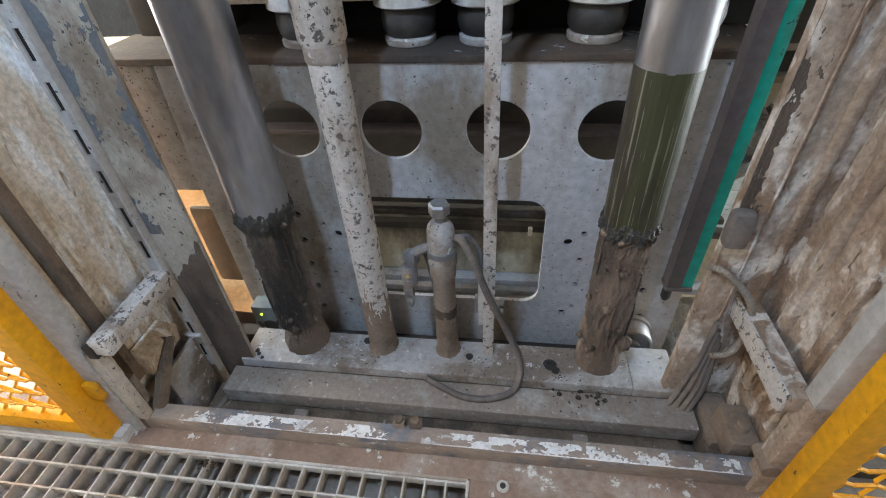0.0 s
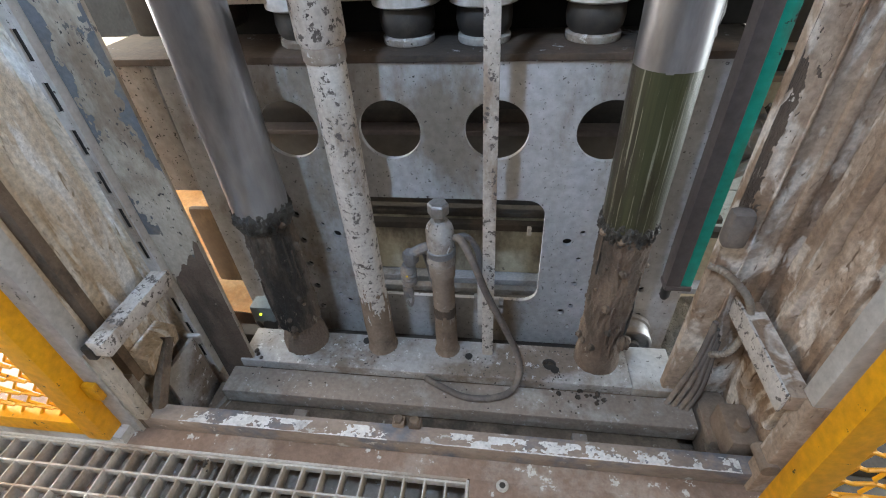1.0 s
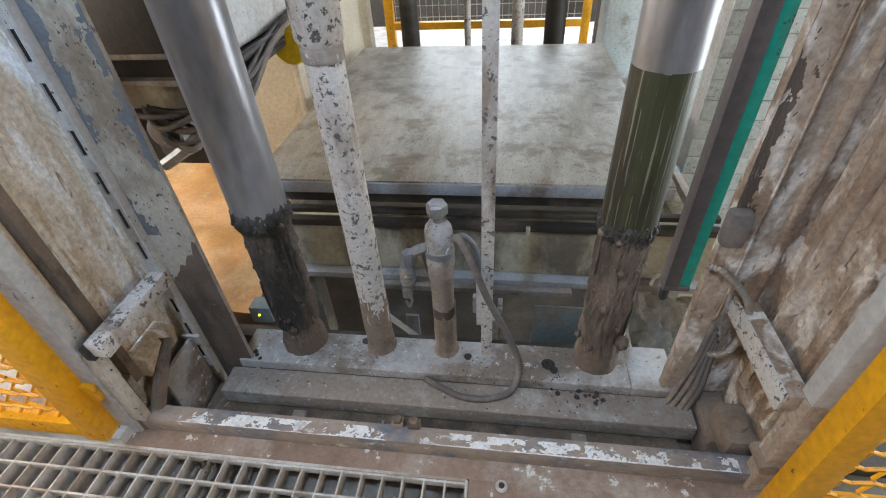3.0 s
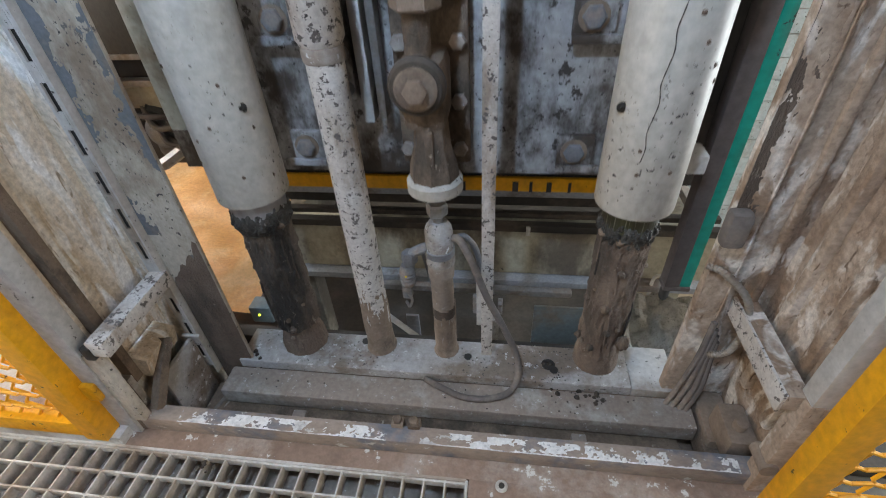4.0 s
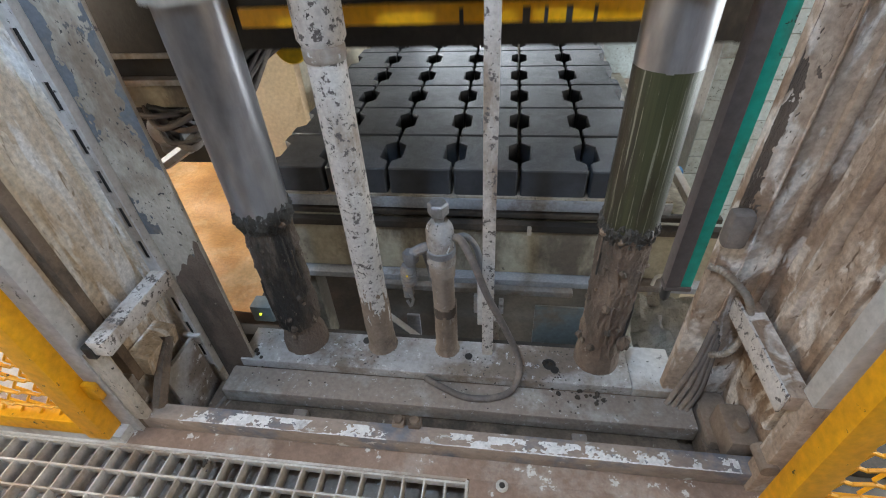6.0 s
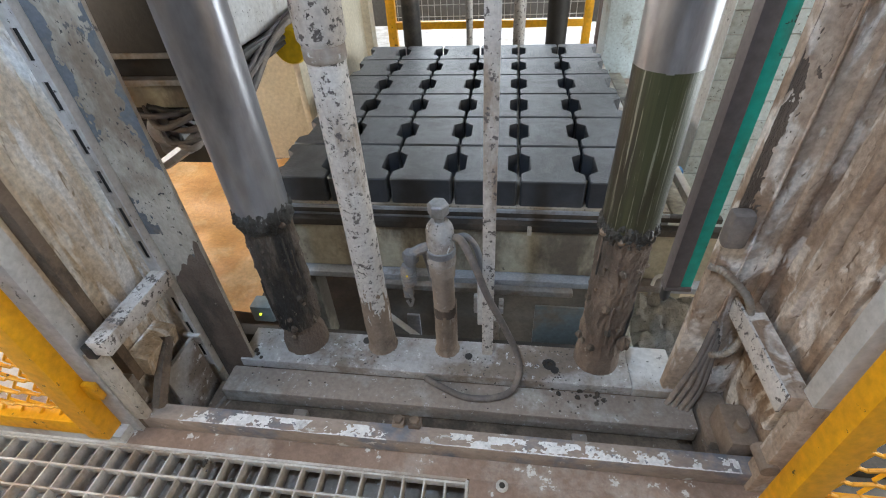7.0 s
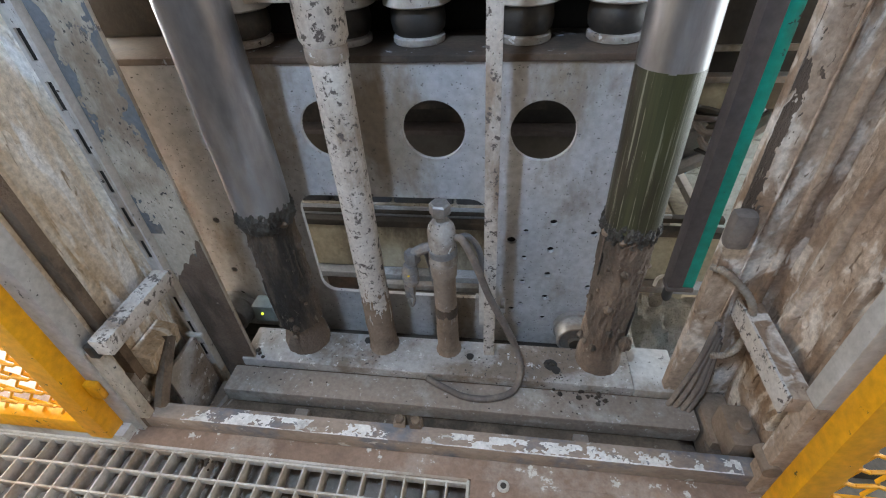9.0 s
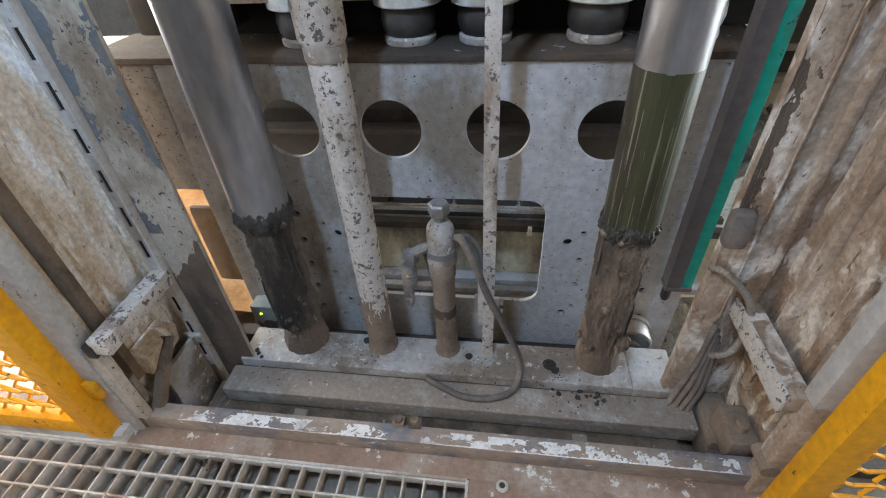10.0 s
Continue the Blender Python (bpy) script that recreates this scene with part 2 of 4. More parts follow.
def smeared(name, dark, mid, light, scale=6.0, stretch=(1.2, 1, 0.42)):
    """Steel smeared with dried dust: warped upright strokes in three tones with pale wiped patches."""
    m = mat(name, mid, dark, 7, 0.82, 0, 0.55)
    nt = m.node_tree
    n, ln = nt.nodes, nt.links.new
    tc = n.new("ShaderNodeTexCoord")
    mp = n.new("ShaderNodeMapping")
    mp.inputs["Scale"].default_value = stretch
    ln(tc.outputs["Object"], mp.inputs[0])
    fm = next(x for x in n if x.type == "MIX" and x.blend_type == "MULTIPLY")
    fm.inputs["Factor"].default_value = 0.9
    col = fm.inputs["A"].links[0].from_socket
    for sc, dist, lo, hi, tone in ((scale * 1.0, 0.9, 0.44, 0.64, dark), (scale * 1.5, 1.0, 0.50, 0.60, light), (scale * 8.0, 0.8, 0.60, 0.70, tuple(c * 0.6 for c in dark)),
                                   (scale * 0.7, 0.6, 0.52, 0.60, tuple(0.5 * (a + b) for a, b in zip(dark, mid))), (scale * 3.2, 0.6, 0.56, 0.66, tuple(0.5 * (a + b) for a, b in zip(light, mid)))):
        t = n.new("ShaderNodeTexNoise")
        t.inputs["Scale"].default_value, t.inputs["Detail"].default_value, t.inputs["Distortion"].default_value = sc, 7.0, dist
        ln(mp.outputs[0], t.inputs["Vector"])
        r = n.new("ShaderNodeMapRange")
        r.interpolation_type = "SMOOTHSTEP"
        r.inputs["From Min"].default_value, r.inputs["From Max"].default_value = lo, hi
        ln(t.outputs["Fac"], r.inputs["Value"])
        x = n.new("ShaderNodeMix")
        x.data_type = "RGBA"
        ln(r.outputs[0], x.inputs["Factor"])
        ln(col, x.inputs["A"])
        x.inputs["B"].default_value = (*tone, 1)
        col = x.outputs["Result"]
    ln(col, fm.inputs["A"])
    return m


M["smear"] = smeared("dust_smeared_steel", (0.26, 0.175, 0.12), (0.50, 0.40, 0.32), (0.70, 0.64, 0.585), 7.0, (1.3, 1.1, 0.55))
M["smear_pale"] = smeared("pale_dust_smeared_steel", (0.54, 0.425, 0.305), (0.76, 0.69, 0.60), (0.85, 0.835, 0.82), 7.0, (1.2, 1.6, 0.30))


def glow(name, color, strength):
    m = bpy.data.materials.new(name)
    m.use_nodes = True
    b = m.node_tree.nodes["Principled BSDF"]
    b.inputs["Base Color"].default_value = (*color, 1)
    b.inputs["Emission Color"].default_value = (*color, 1)
    b.inputs["Emission Strength"].default_value = strength
    return m


# emissive panes stand for daylight in the north and east openings
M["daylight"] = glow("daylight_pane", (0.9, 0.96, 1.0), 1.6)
M["led"] = glow("yellow_led", (0.8, 1.0, 0.05), 2.0)

# ---- mesh helpers ----


def finish(bm, bevel=0.0):
    if bevel:
        sharp = [e for e in bm.edges if e.is_manifold and e.calc_face_angle(0) > 0.6]
        bmesh.ops.bevel(bm, geom=sharp, offset=bevel, segments=2, affect="EDGES", profile=0.6)
    return bm


def box(x0, x1, y0, y1, z0, z1, bevel=0.002, bm=None):
    b = bmesh.new()
    bmesh.ops.create_cube(b, size=1)
    for v in b.verts:
        v.co = ((x0 + x1) / 2 + v.co.x * (x1 - x0), (y0 + y1) / 2 + v.co.y * (y1 - y0), (z0 + z1) / 2 + v.co.z * (z1 - z0))
    return joined(bm, finish(b, bevel))


def joined(bm, b):
    if bm is None:
        return b
    me = bpy.data.meshes.new("tmp")
    b.to_mesh(me)
    bm.from_mesh(me)
    bpy.data.meshes.remove(me)
    b.free()
    return bm


def lathe(profile, x, y, sides=40, wobble=0.0, axis="z", bm=None, z=0.0, seed=0.0, grain=2.2):
    """Rings of (radius, height) round an upright axis at x, y; or round a lying one along x or y."""
    b = bmesh.new()
    rings = []
    for r, h in profile:
        ring = []
        for i in range(sides):
            a = 2 * math.pi * i / sides
            rr = r
            if wobble:
                rr += wobble * noise.fractal(Vector((math.cos(a) * grain + seed, math.sin(a) * grain, h * grain * 6)), 0.6, 2.1, 5)
            c, s = rr * math.cos(a), rr * math.sin(a)
            ring.append(b.verts.new({"z": (x + c, y + s, z + h), "y": (x + c, y + h, z + s), "x": (x + h, y + c, z + s)}[axis]))
        rings.append(ring)
    for lo, hi in zip(rings, rings[1:]):
        for i in range(sides):
            b.faces.new((lo[i], lo[(i + 1) % sides], hi[(i + 1) % sides], hi[i]))
    b.faces.new(rings[0][::-1])
    b.faces.new(rings[-1])
    bmesh.ops.recalc_face_normals(b, faces=b.faces)
    return joined(bm, b)


def tube(points, r, sides=10, rib=0.0, bm=None, steps=8):
    """A round bar or hose through the points, smoothed."""
    pts = [Vector(p) for p in points]
    line = []
    for i in range(len(pts) - 1):
        p0, p1, p2, p3 = pts[max(i - 1, 0)], pts[i], pts[i + 1], pts[min(i + 2, len(pts) - 1)]
        for k in range(steps):
            t = k / steps
            line.append(0.5 * ((2 * p1) + (p2 - p0) * t + (2 * p0 - 5 * p1 + 4 * p2 - p3) * t * t + (3 * p1 - p0 - 3 * p2 + p3) * t ** 3))
    line.append(pts[-1])
    b = bmesh.new()
    rings = []
    side = Vector((0.31, 0.2, 0.93))
    for i, p in enumerate(line):
        d = (line[min(i + 1, len(line) - 1)] - line[max(i - 1, 0)]).normalized()
        u = d.cross(side)
        u = (u if u.length > 1e-3 else d.cross(Vector((1, 0, 0)))).normalized()
        side = u.cross(d)
        v = d.cross(u)
        rr = r + (rib if i % 2 else 0.0)
        rings.append([b.verts.new(p + rr * (math.cos(2 * math.pi * k / sides) * u + math.sin(2 * math.pi * k / sides) * v)) for k in range(sides)])
    for lo, hi in zip(rings, rings[1:]):
        for k in range(sides):
            b.faces.new((lo[k], lo[(k + 1) % sides], hi[(k + 1) % sides], hi[k]))
    b.faces.new(rings[0][::-1])
    b.faces.new(rings[-1])
    bmesh.ops.recalc_face_normals(b, faces=b.faces)
    return joined(bm, b)


def hexagon(x, y, z, r, h, axis="z", bm=None):
    """A bolt head or nut: a six-sided prism with chamfered ends."""
    return lathe([(r * 0.86, 0), (r, h * 0.12), (r, h * 0.85), (r * 0.84, h)], x, y, 6, 0, axis, bm, z)


def mesh_object(name, bm, material, smooth=True):
    me = bpy.data.meshes.new(name)
    bm.to_mesh(me)
    bm.free()
    if smooth:
        for p in me.polygons:
            p.use_smooth = True
        me.set_sharp_from_angle(angle=radians(35))
    me.materials.append(material)
    return new(name, me)


def part(name, bm, material, parent, label=""):
    up, base = parent, Vector()
    while up:
        base, up = base + up.location, up.parent
    bmesh.ops.translate(bm, verts=bm.verts, vec=-base)
    ob = mesh_object(name, bm, material)
    ob.parent = parent
    if label:
        tagged(ob, label)
    return ob


def crust(origin, u, v, n, nu, nv, depth, scale, seed, bias=0.0, long_axis=1.0, lean=0.0):
    """A dried crust on a flat face: a grid from origin along u and v that rises by noise along n, and sinks below the face where the noise is low."""
    b = bmesh.new()
    o, u, v, n = Vector(origin), Vector(u), Vector(v), Vector(n).normalized()
    lu, lv = u.length, v.length
    g = []
    for i in range(nu + 1):
        col = []
        for j in range(nv + 1):
            a, c = i / nu, j / nv
            q = Vector((a * lu * scale + seed, c * lv * scale / long_axis, seed * 1.7))
            h = noise.fractal(q, 0.75, 2.1, 5) + 0.35 * noise.fractal(q * 6.0, 0.6, 2.0, 3) + lean * (a - 0.5)
            col.append(b.verts.new(o + u * a + v * c + n * (depth * (h + bias))))
        g.append(col)
    for i in range(nu):
        for j in range(nv):
            b.faces.new((g[i][j], g[i + 1][j], g[i + 1][j + 1], g[i][j + 1]))
    bmesh.ops.recalc_face_normals(b, faces=b.faces)
    return b


def thing(name, label, category, at=(0, 0, 0), group="", kind=""):
    ob = new(name)
    ob.empty_display_size = 0.05
    ob.location = at
    return tagged(ob, label, category, group, kind)


def solid(name, bm, material, label, category, group="", kind=""):
    return tagged(mesh_object(name, bm, material), label, category, group, kind)

# ---- the hall ----
def slab(name, x0, x1, y0, y1, z0, z1, material, label, category):
    return solid(name, box(x0, x1, y0, y1, z0, z1, 0), M[material], label, category, "", "structure")


def wall_with_openings(name, x0, x1, y0, y1, ztop, openings, along, label):
    """A hall wall with openings, each from a0 to a1 along it and z0 to z1 in height."""
    bm = bmesh.new()

    def piece(a0, a1, z0, z1):
        if along == "x":
            box(a0, a1, y0, y1, z0, z1, 0, bm)
        else:
            box(x0, x1, a0, a1, z0, z1, 0, bm)

    start, end = (x0, x1) if along == "x" else (y0, y1)
    for a0, a1, z0, z1 in openings:
        piece(start, a0, -0.6, ztop)
        piece(a0, a1, -0.6, z0)
        piece(a0, a1, z1, ztop)
        start = a1
    piece(start, end, -0.6, ztop)
    return solid(name, bm, M["hall"], label, "wall", "", "structure")


# roof and outer walls are out of view, added to enclose the light
slab("floor", -4.2, 4.2, -4.2, 7.2, -0.75, -0.6, "hall_floor", "dusty concrete hall floor", "floor")
slab("ceiling", -4.2, 4.2, -4.2, 7.2, 4.6, 4.75, "hall", "hall roof, added out of view", "ceiling")
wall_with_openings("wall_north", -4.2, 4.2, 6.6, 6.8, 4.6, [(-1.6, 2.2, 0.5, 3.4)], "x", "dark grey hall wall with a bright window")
# south, east and west openings are made to fit the lamps
wall_with_openings("wall_south", -4.2, 4.2, -4.2, -4.0, 4.6, [(-3.0, -0.8, 2.0, 3.8)], "x", "added dark grey hall wall, out of view, one opening for a lamp")
wall_with_openings("wall_east", 3.6, 3.8, -4.0, 6.6, 4.6, [(-1.45, 0.45, 1.2, 2.85), (0.5, 3.1, -0.59, 1.4)], "y", "added dark grey hall wall, out of view, two openings for lamps")
wall_with_openings("wall_west", -4.1, -3.9, -4.0, 6.6, 4.6, [(-2.2, -0.4, 1.2, 2.8), (0.40, 3.15, -0.59, 1.8)], "y", "added dark grey hall wall, out of view, two openings for lamps")

# ---- platform in front of the machine ----


def grating(x0, x1, y0, y1, label):
    root = thing("floor_grating", label, "grating", (x0, y0, -0.03), "floor gratings")
    px, py = 0.0455, 0.052
    nx, ny = int((x1 - x0) / px), int((y1 - y0) / py)
    long_bar = mesh_object("bearing_bar", box(-0.0018, 0.0018, 0, y1 - y0, -0.012, 0.028, 0.0006), M["galv"])
    cross = mesh_object("cross_bar", box(0, x1 - x0, -0.0022, 0.0022, 0.008, 0.0285, 0.0006), M["galv"])
    for i in range(nx + 1):
        ob = long_bar if i == 0 else new("bearing_bar", long_bar.data)
        ob.parent, ob.location = root, (x1 - x0 - i * px, 0, 0)
    for i in range(ny + 1):
        ob = cross if i == 0 else new("cross_bar", cross.data)
        ob.parent, ob.location = root, (0, y1 - y0 - 0.006 - i * py, 0)
    part("edge_bar", box(x0, x1, y1 - 0.003, y1 + 0.003, -0.03, 0.001, 0.001), M["galv"], root)
    part("edge_bar", box(x1 - 0.003, x1 + 0.004, y0, y1, -0.03, 0.001, 0.001), M["galv"], root)
    return root


grating(-1.45, -0.055, -0.35, 0.452, "galvanised steel walkway grating, dusty, square mesh")
grating(0.10, 1.10, -0.35, 0.425, "galvanised steel walkway grating beside the brown floor plate")
bm = box(-1.5, 0.62, 0.455, 0.56, -0.012, 0.0, 0.001)
box(-0.05, 0.095, -0.35, 0.455, -0.012, 0.0, 0.001, bm)
box(0.095, 0.62, 0.43, 0.455, -0.012, 0.0, 0.001, bm)
floor_plate = solid("floor_plate", bm, M["floor_brown"], "brown dusty steel floor plate with paint flakes", "floor plate", "", "structure")
screw = thing("floor_screw", "galvanised screw with washer in the floor plate", "screw", (0.019, 0.447, 0))
part("washer", lathe([(0.013, 0), (0.013, 0.002), (0.011, 0.003)], 0.019, 0.447, 24), M["galv"], screw)
part("screw_head", lathe([(0.006, 0.003), (0.0065, 0.005), (0.004, 0.007)], 0.019, 0.447, 12), M["dark_steel"], screw)
# joists below the grating
bm = box(-1.5, 1.1, 0.30, 0.34, -0.16, -0.032, 0.002)
box(-1.5, 1.1, -0.05, -0.01, -0.16, -0.032, 0.002, bm)
box(-1.5, -1.40, -0.35, 0.455, -0.16, -0.032, 0.002, bm)
solid("platform_joist", bm, M["channel"], "brown steel joists under the walkway grating", "joist", "", "structure")
for x in (-1.44, -0.55, 0.35, 1.04):
    for y in (0.02, 0.32):
        slab("platform_leg", x - 0.025, x + 0.025, y - 0.025, y + 0.025, -0.6, -0.205, "channel", "steel leg under the walkway", "leg")
slab("machine_bed", -0.655, 0.398, 0.57, 0.835, -0.6, -0.195, "mud_brown", "mud-caked machine bed", "machine bed")
slab("platform_tray", -1.5, 1.1, -0.4, 0.56, -0.20, -0.18, "channel", "dusty tray below the walkway", "tray")

# ---- front sill of the machine ----
beam = thing("front_beam", "square steel beam with white and blue paint worn to brown", "beam", (-0.16, 0.517, 0))
part("tube", box(-0.865, 0.53, 0.497, 0.537, 0.002, 0.05, 0.004), M["worn_beam"], beam)
part("end_sleeve", box(-0.872, -0.825, 0.4955, 0.5385, 0.001, 0.0515, 0.004), M["mud_coat"], beam, "muddy brown end of the beam")
for x0, x1, seed in ((-0.73, -0.235, 3.3), (-0.16, 0.49, 8.1)):
    nu = int((x1 - x0) / 0.0028)
    part("paint_strip", crust((x0, 0.4972, 0.0499), (x1 - x0, 0, 0), (0, 0.030, 0), (0, 0, 1), nu, 12, 0.0011, 24.0, seed, 0.04, 0.8), M["paint_strip"], beam, "flaking white paint on the beam top")
for x in (-0.215, -0.178):
    part("clip", box(x - 0.014, x + 0.014, 0.528, 0.552, 0.03, 0.062, 0.004), M["mud_pale"], beam)
    part("bolt_head", hexagon(x, 0.540, 0.062, 0.011, 0.009), M["mud_pale"], beam)
sill = thing("base_sill", "dusty grey-brown steel channel along the machine base", "steel channel", (-0.16, 0.67, -0.15))
bm = box(-0.725, 0.470, 0.634, 0.7135, -0.046, -0.028, 0.006)
box(-0.725, 0.470, 0.634, 0.648, -0.078, -0.04, 0.004, bm)
part("channel", bm, M["channel"], sill)
bm = box(-0.78, 0.44, 0.604, 0.70, -0.125, -0.09, 0.006)
part("lower_flange", bm, M["mud_coat"], sill)
for x in (-0.50, 0.20):
    part("bracket", box(x - 0.018, x + 0.018, 0.545, 0.615, -0.14, -0.055, 0.005), M["channel"], sill)
    part("bracket_web", box(x + 0.02, x + 0.03, 0.545, 0.605, -0.15, -0.07, 0.003), M["dark_steel"], sill)
slab("trench_floor", -0.95, 0.62, 0.54, 0.72, -0.19, -0.15, "mud_brown", "mud-covered trench floor", "trench")
base = thing("base_plate", "thick dusty base plate with bolts and gravel crumbs", "base plate", (-0.14, 0.77, -0.03))
part("plate", box(-0.70, 0.33, 0.714, 0.828, -0.03, 0.0, 0.003), M["dusty_plate"], base)
part("end_plate", box(0.332, 0.44, 0.716, 0.850, -0.034, -0.006, 0.003), M["pale"], base, "pale grey end plate")
for x, y, r in ((-0.365, 0.806, 0.011), (-0.078, 0.776, 0.010), (0.132, 0.768, 0.017), (0.145, 0.752, 0.011)):
    part("bolt_hole", lathe([(r, 0), (r, 0.0015), (r * 0.6, 0.002)], x, y, 18, 0.002), M["black"], base)

# ---- guide columns and rods ----


def cyl_profile(r, z0, z1, n):
    return [(r, z0 + (z1 - z0) * i / n) for i in range(n + 1)]


left_col = thing("guide_column", "ground steel guide column with a muddy lower sleeve", "guide column", (-0.537, 0.80, 0), "guide columns")
part("shaft", lathe(cyl_profile(0.0605, 0.43, 2.2, 4), -0.537, 0.80, 64), M["chrome"], left_col, "bright ground steel shaft")
part("sludge_ring", lathe([(0.055 + 0.010 * math.sin(math.pi * i / 24), 0.405 + 0.063 * i / 24) for i in range(25)], -0.537, 0.80, 130, 0.007, grain=6.5), M["sludge"], left_col, "dark caked sludge ring")
part("lower_sleeve", lathe([(0.055, 0.09 + 0.34 * i / 110) for i in range(111)], -0.537, 0.80, 130, 0.0060, grain=4.2), M["mud_dark"], left_col, "sleeve caked in brown mud")
part("foot_collar", lathe([(0.060 - 0.00002 * i * i, 0.0025 * i) for i in range(38)], -0.537, 0.80, 100, 0.003, grain=3.5), M["mud_brown"], left_col)
right_col = thing("guide_column", "oily green-brown steel guide column with a muddy sleeve", "guide column", (0.252, 0.80, 0), "guide columns")
part("shaft", lathe(cyl_profile(0.0545, 0.748, 2.2, 3), 0.252, 0.80, 64), M["chrome"], right_col, "bright ground steel shaft")
part("oily_shaft", lathe(cyl_profile(0.0547, 0.44, 0.75, 8), 0.252, 0.80, 64, 0.0006, seed=3.0), M["oily"], right_col, "shaft smeared with green-brown oil")
part("sludge_ring", lathe([(0.050 + 0.008 * math.sin(math.pi * i / 24), 0.405 + 0.060 * i / 24) for i in range(25)], 0.252, 0.80, 130, 0.007, seed=5.0, grain=6.5), M["sludge"], right_col, "dark caked sludge ring")
part("lower_sleeve", lathe([(0.051, 0.06 + 0.37 * i / 110) for i in range(111)], 0.252, 0.80, 130, 0.0052, seed=9.0, grain=2.6), M["mud_brown"], right_col, "sleeve caked in brown mud")
part("foot_collar", lathe([(0.0555 - 0.00001 * i * i, 0.0025 * i) for i in range(27)], 0.252, 0.80, 100, 0.002, grain=3.5), M["mud_brown"], right_col)
part("mud_lump", lathe([(0.004, 0), (0.012, 0.006), (0.016, 0.02), (0.012, 0.032), (0.003, 0.04)], 0.292, 0.755, 20, 0.006, z=0.10), M["mud_brown"], right_col)

rng = random.Random(21)
for col, cx, rad in ((left_col, -0.537, 0.056), (right_col, 0.252, 0.052)):
    for k in range(5):
        a, z0 = rng.uniform(math.pi * 1.0, math.pi * 2.0), rng.uniform(0.20, 0.43)
        x, y = cx + rad * math.cos(a), 0.80 + rad * math.sin(a)
        part("mud_run", tube([(x, y, z0), (x + rng.uniform(-0.003, 0.003), y - 0.001, z0 - 0.04), (x, y, z0 - rng.uniform(0.06, 0.14))], rng.uniform(0.0015, 0.003), 7, 0.0006), M["mud"] if k % 2 else M["mud_brown"], col)
rng = random.Random(77)
for col, cx, rad in ((left_col, -0.537, 0.056), (right_col, 0.252, 0.053)):
    for k in range(16):
        a, z0, r = rng.uniform(math.pi, math.pi * 2.0), rng.uniform(0.05, 0.42), rng.uniform(0.003, 0.009)
        part("mud_clot", lathe([(r * 0.3, 0), (r, r * 0.6), (r * 1.1, r * 1.4), (r * 0.5, r * 2.2)], cx + rad * math.cos(a), 0.80 + rad * math.sin(a), 10, r * 0.5, "z", None, z0, rng.random() * 9, 3.0), M["mud_dark"] if k % 3 else M["mud_pale"], col)
pipe = thing("guide_pipe", "white-painted steel pipe with chipped paint", "pipe", (-0.318, 0.80, 0))
part("tube", lathe(cyl_profile(0.0345, 0.0, 0.775, 6), -0.318, 0.80, 48), M["white_pipe"], pipe)
part("muddy_foot", lathe([(0.0412, 0), (0.0385, 0.008)] + [(0.0366 - 0.0030 * i / 60, 0.012 + 0.24 * i / 60) for i in range(61)], -0.318, 0.80, 90, 0.0016, grain=2.6), M["mud_pale"], pipe, "brown dusty pipe foot")
part("collar", lathe([(0.036, 0.762), (0.0375, 0.766), (0.0375, 0.785), (0.036, 0.79)], -0.318, 0.80, 48), M["channel"], pipe)
part("upper_tube", lathe([(0.036, 0.788), (0.0425, 0.80), (0.0425, 2.0)], -0.318, 0.80, 48), M["white_pipe"], pipe)

rod = thing("flat_guide_bar", "tall flat steel bar with chipped pale paint", "steel bar", (-0.03, 0.79, 0))
part("bar", box(-0.0432, -0.0158, 0.785, 0.797, 0.0, 2.0, 0.0015), M["white_pipe"], rod)
part("stop_plate", box(-0.056, -0.026, 0.80, 0.812, 0.10, 0.25, 0.002), M["pale"], rod)
part("clamp", box(-0.066, -0.018, 0.812, 0.83, 0.13, 0.185, 0.003), M["steel"], rod)
for z in (0.145, 0.172):
    part("bolt_head", hexagon(-0.004, 0.815, z, 0.011, 0.012, "x"), M["steel"], rod)

jack = thing("centre_cylinder", "dusty upright stop cylinder with hex bolt head", "cylinder", (-0.138, 0.80, 0))
part("body", lathe([(0.027, 0), (0.027, 0.265), (0.030, 0.27), (0.031, 0.285), (0.031, 0.315)], -0.138, 0.80, 40), M["channel"], jack, "dusty cylinder tube")
part("muddy_foot", lathe([(0.034, 0), (0.0305, 0.010)] + [(0.0290 - 0.0026 * i / 60, 0.014 + 0.16 * i / 60) for i in range(61)], -0.138, 0.80, 80, 0.0014, grain=2.8, seed=4.0), M["mud_pale"], jack)
part("grime_band", lathe([(0.0262, 0.135), (0.0276, 0.14), (0.0277, 0.165), (0.0262, 0.172)], -0.138, 0.80, 60, 0.0008, grain=3.0), M["mud_brown"], jack)
part("clamp_band", lathe([(0.0318, 0.335), (0.0335, 0.337), (0.0335, 0.352), (0.0318, 0.354)], -0.138, 0.80, 40), M["fitting"], jack)
part("gland", lathe([(0.034, 0.313), (0.034, 0.325), (0.031, 0.33), (0.031, 0.402), (0.029, 0.41), (0.020, 0.425)], -0.138, 0.80, 40), M["dusty_plate"], jack)
part("neck", lathe([(0.011, 0.42), (0.011, 0.445)], -0.138, 0.80, 20), M["steel"], jack)
part("bolt_head", hexagon(-0.138, 0.80, 0.442, 0.023, 0.03), M["steel"], jack)
fit = thing("valve_fitting", "dusty blue-grey hose elbow fitting beside the cylinder", "fitting", (-0.2, 0.80, 0.30))
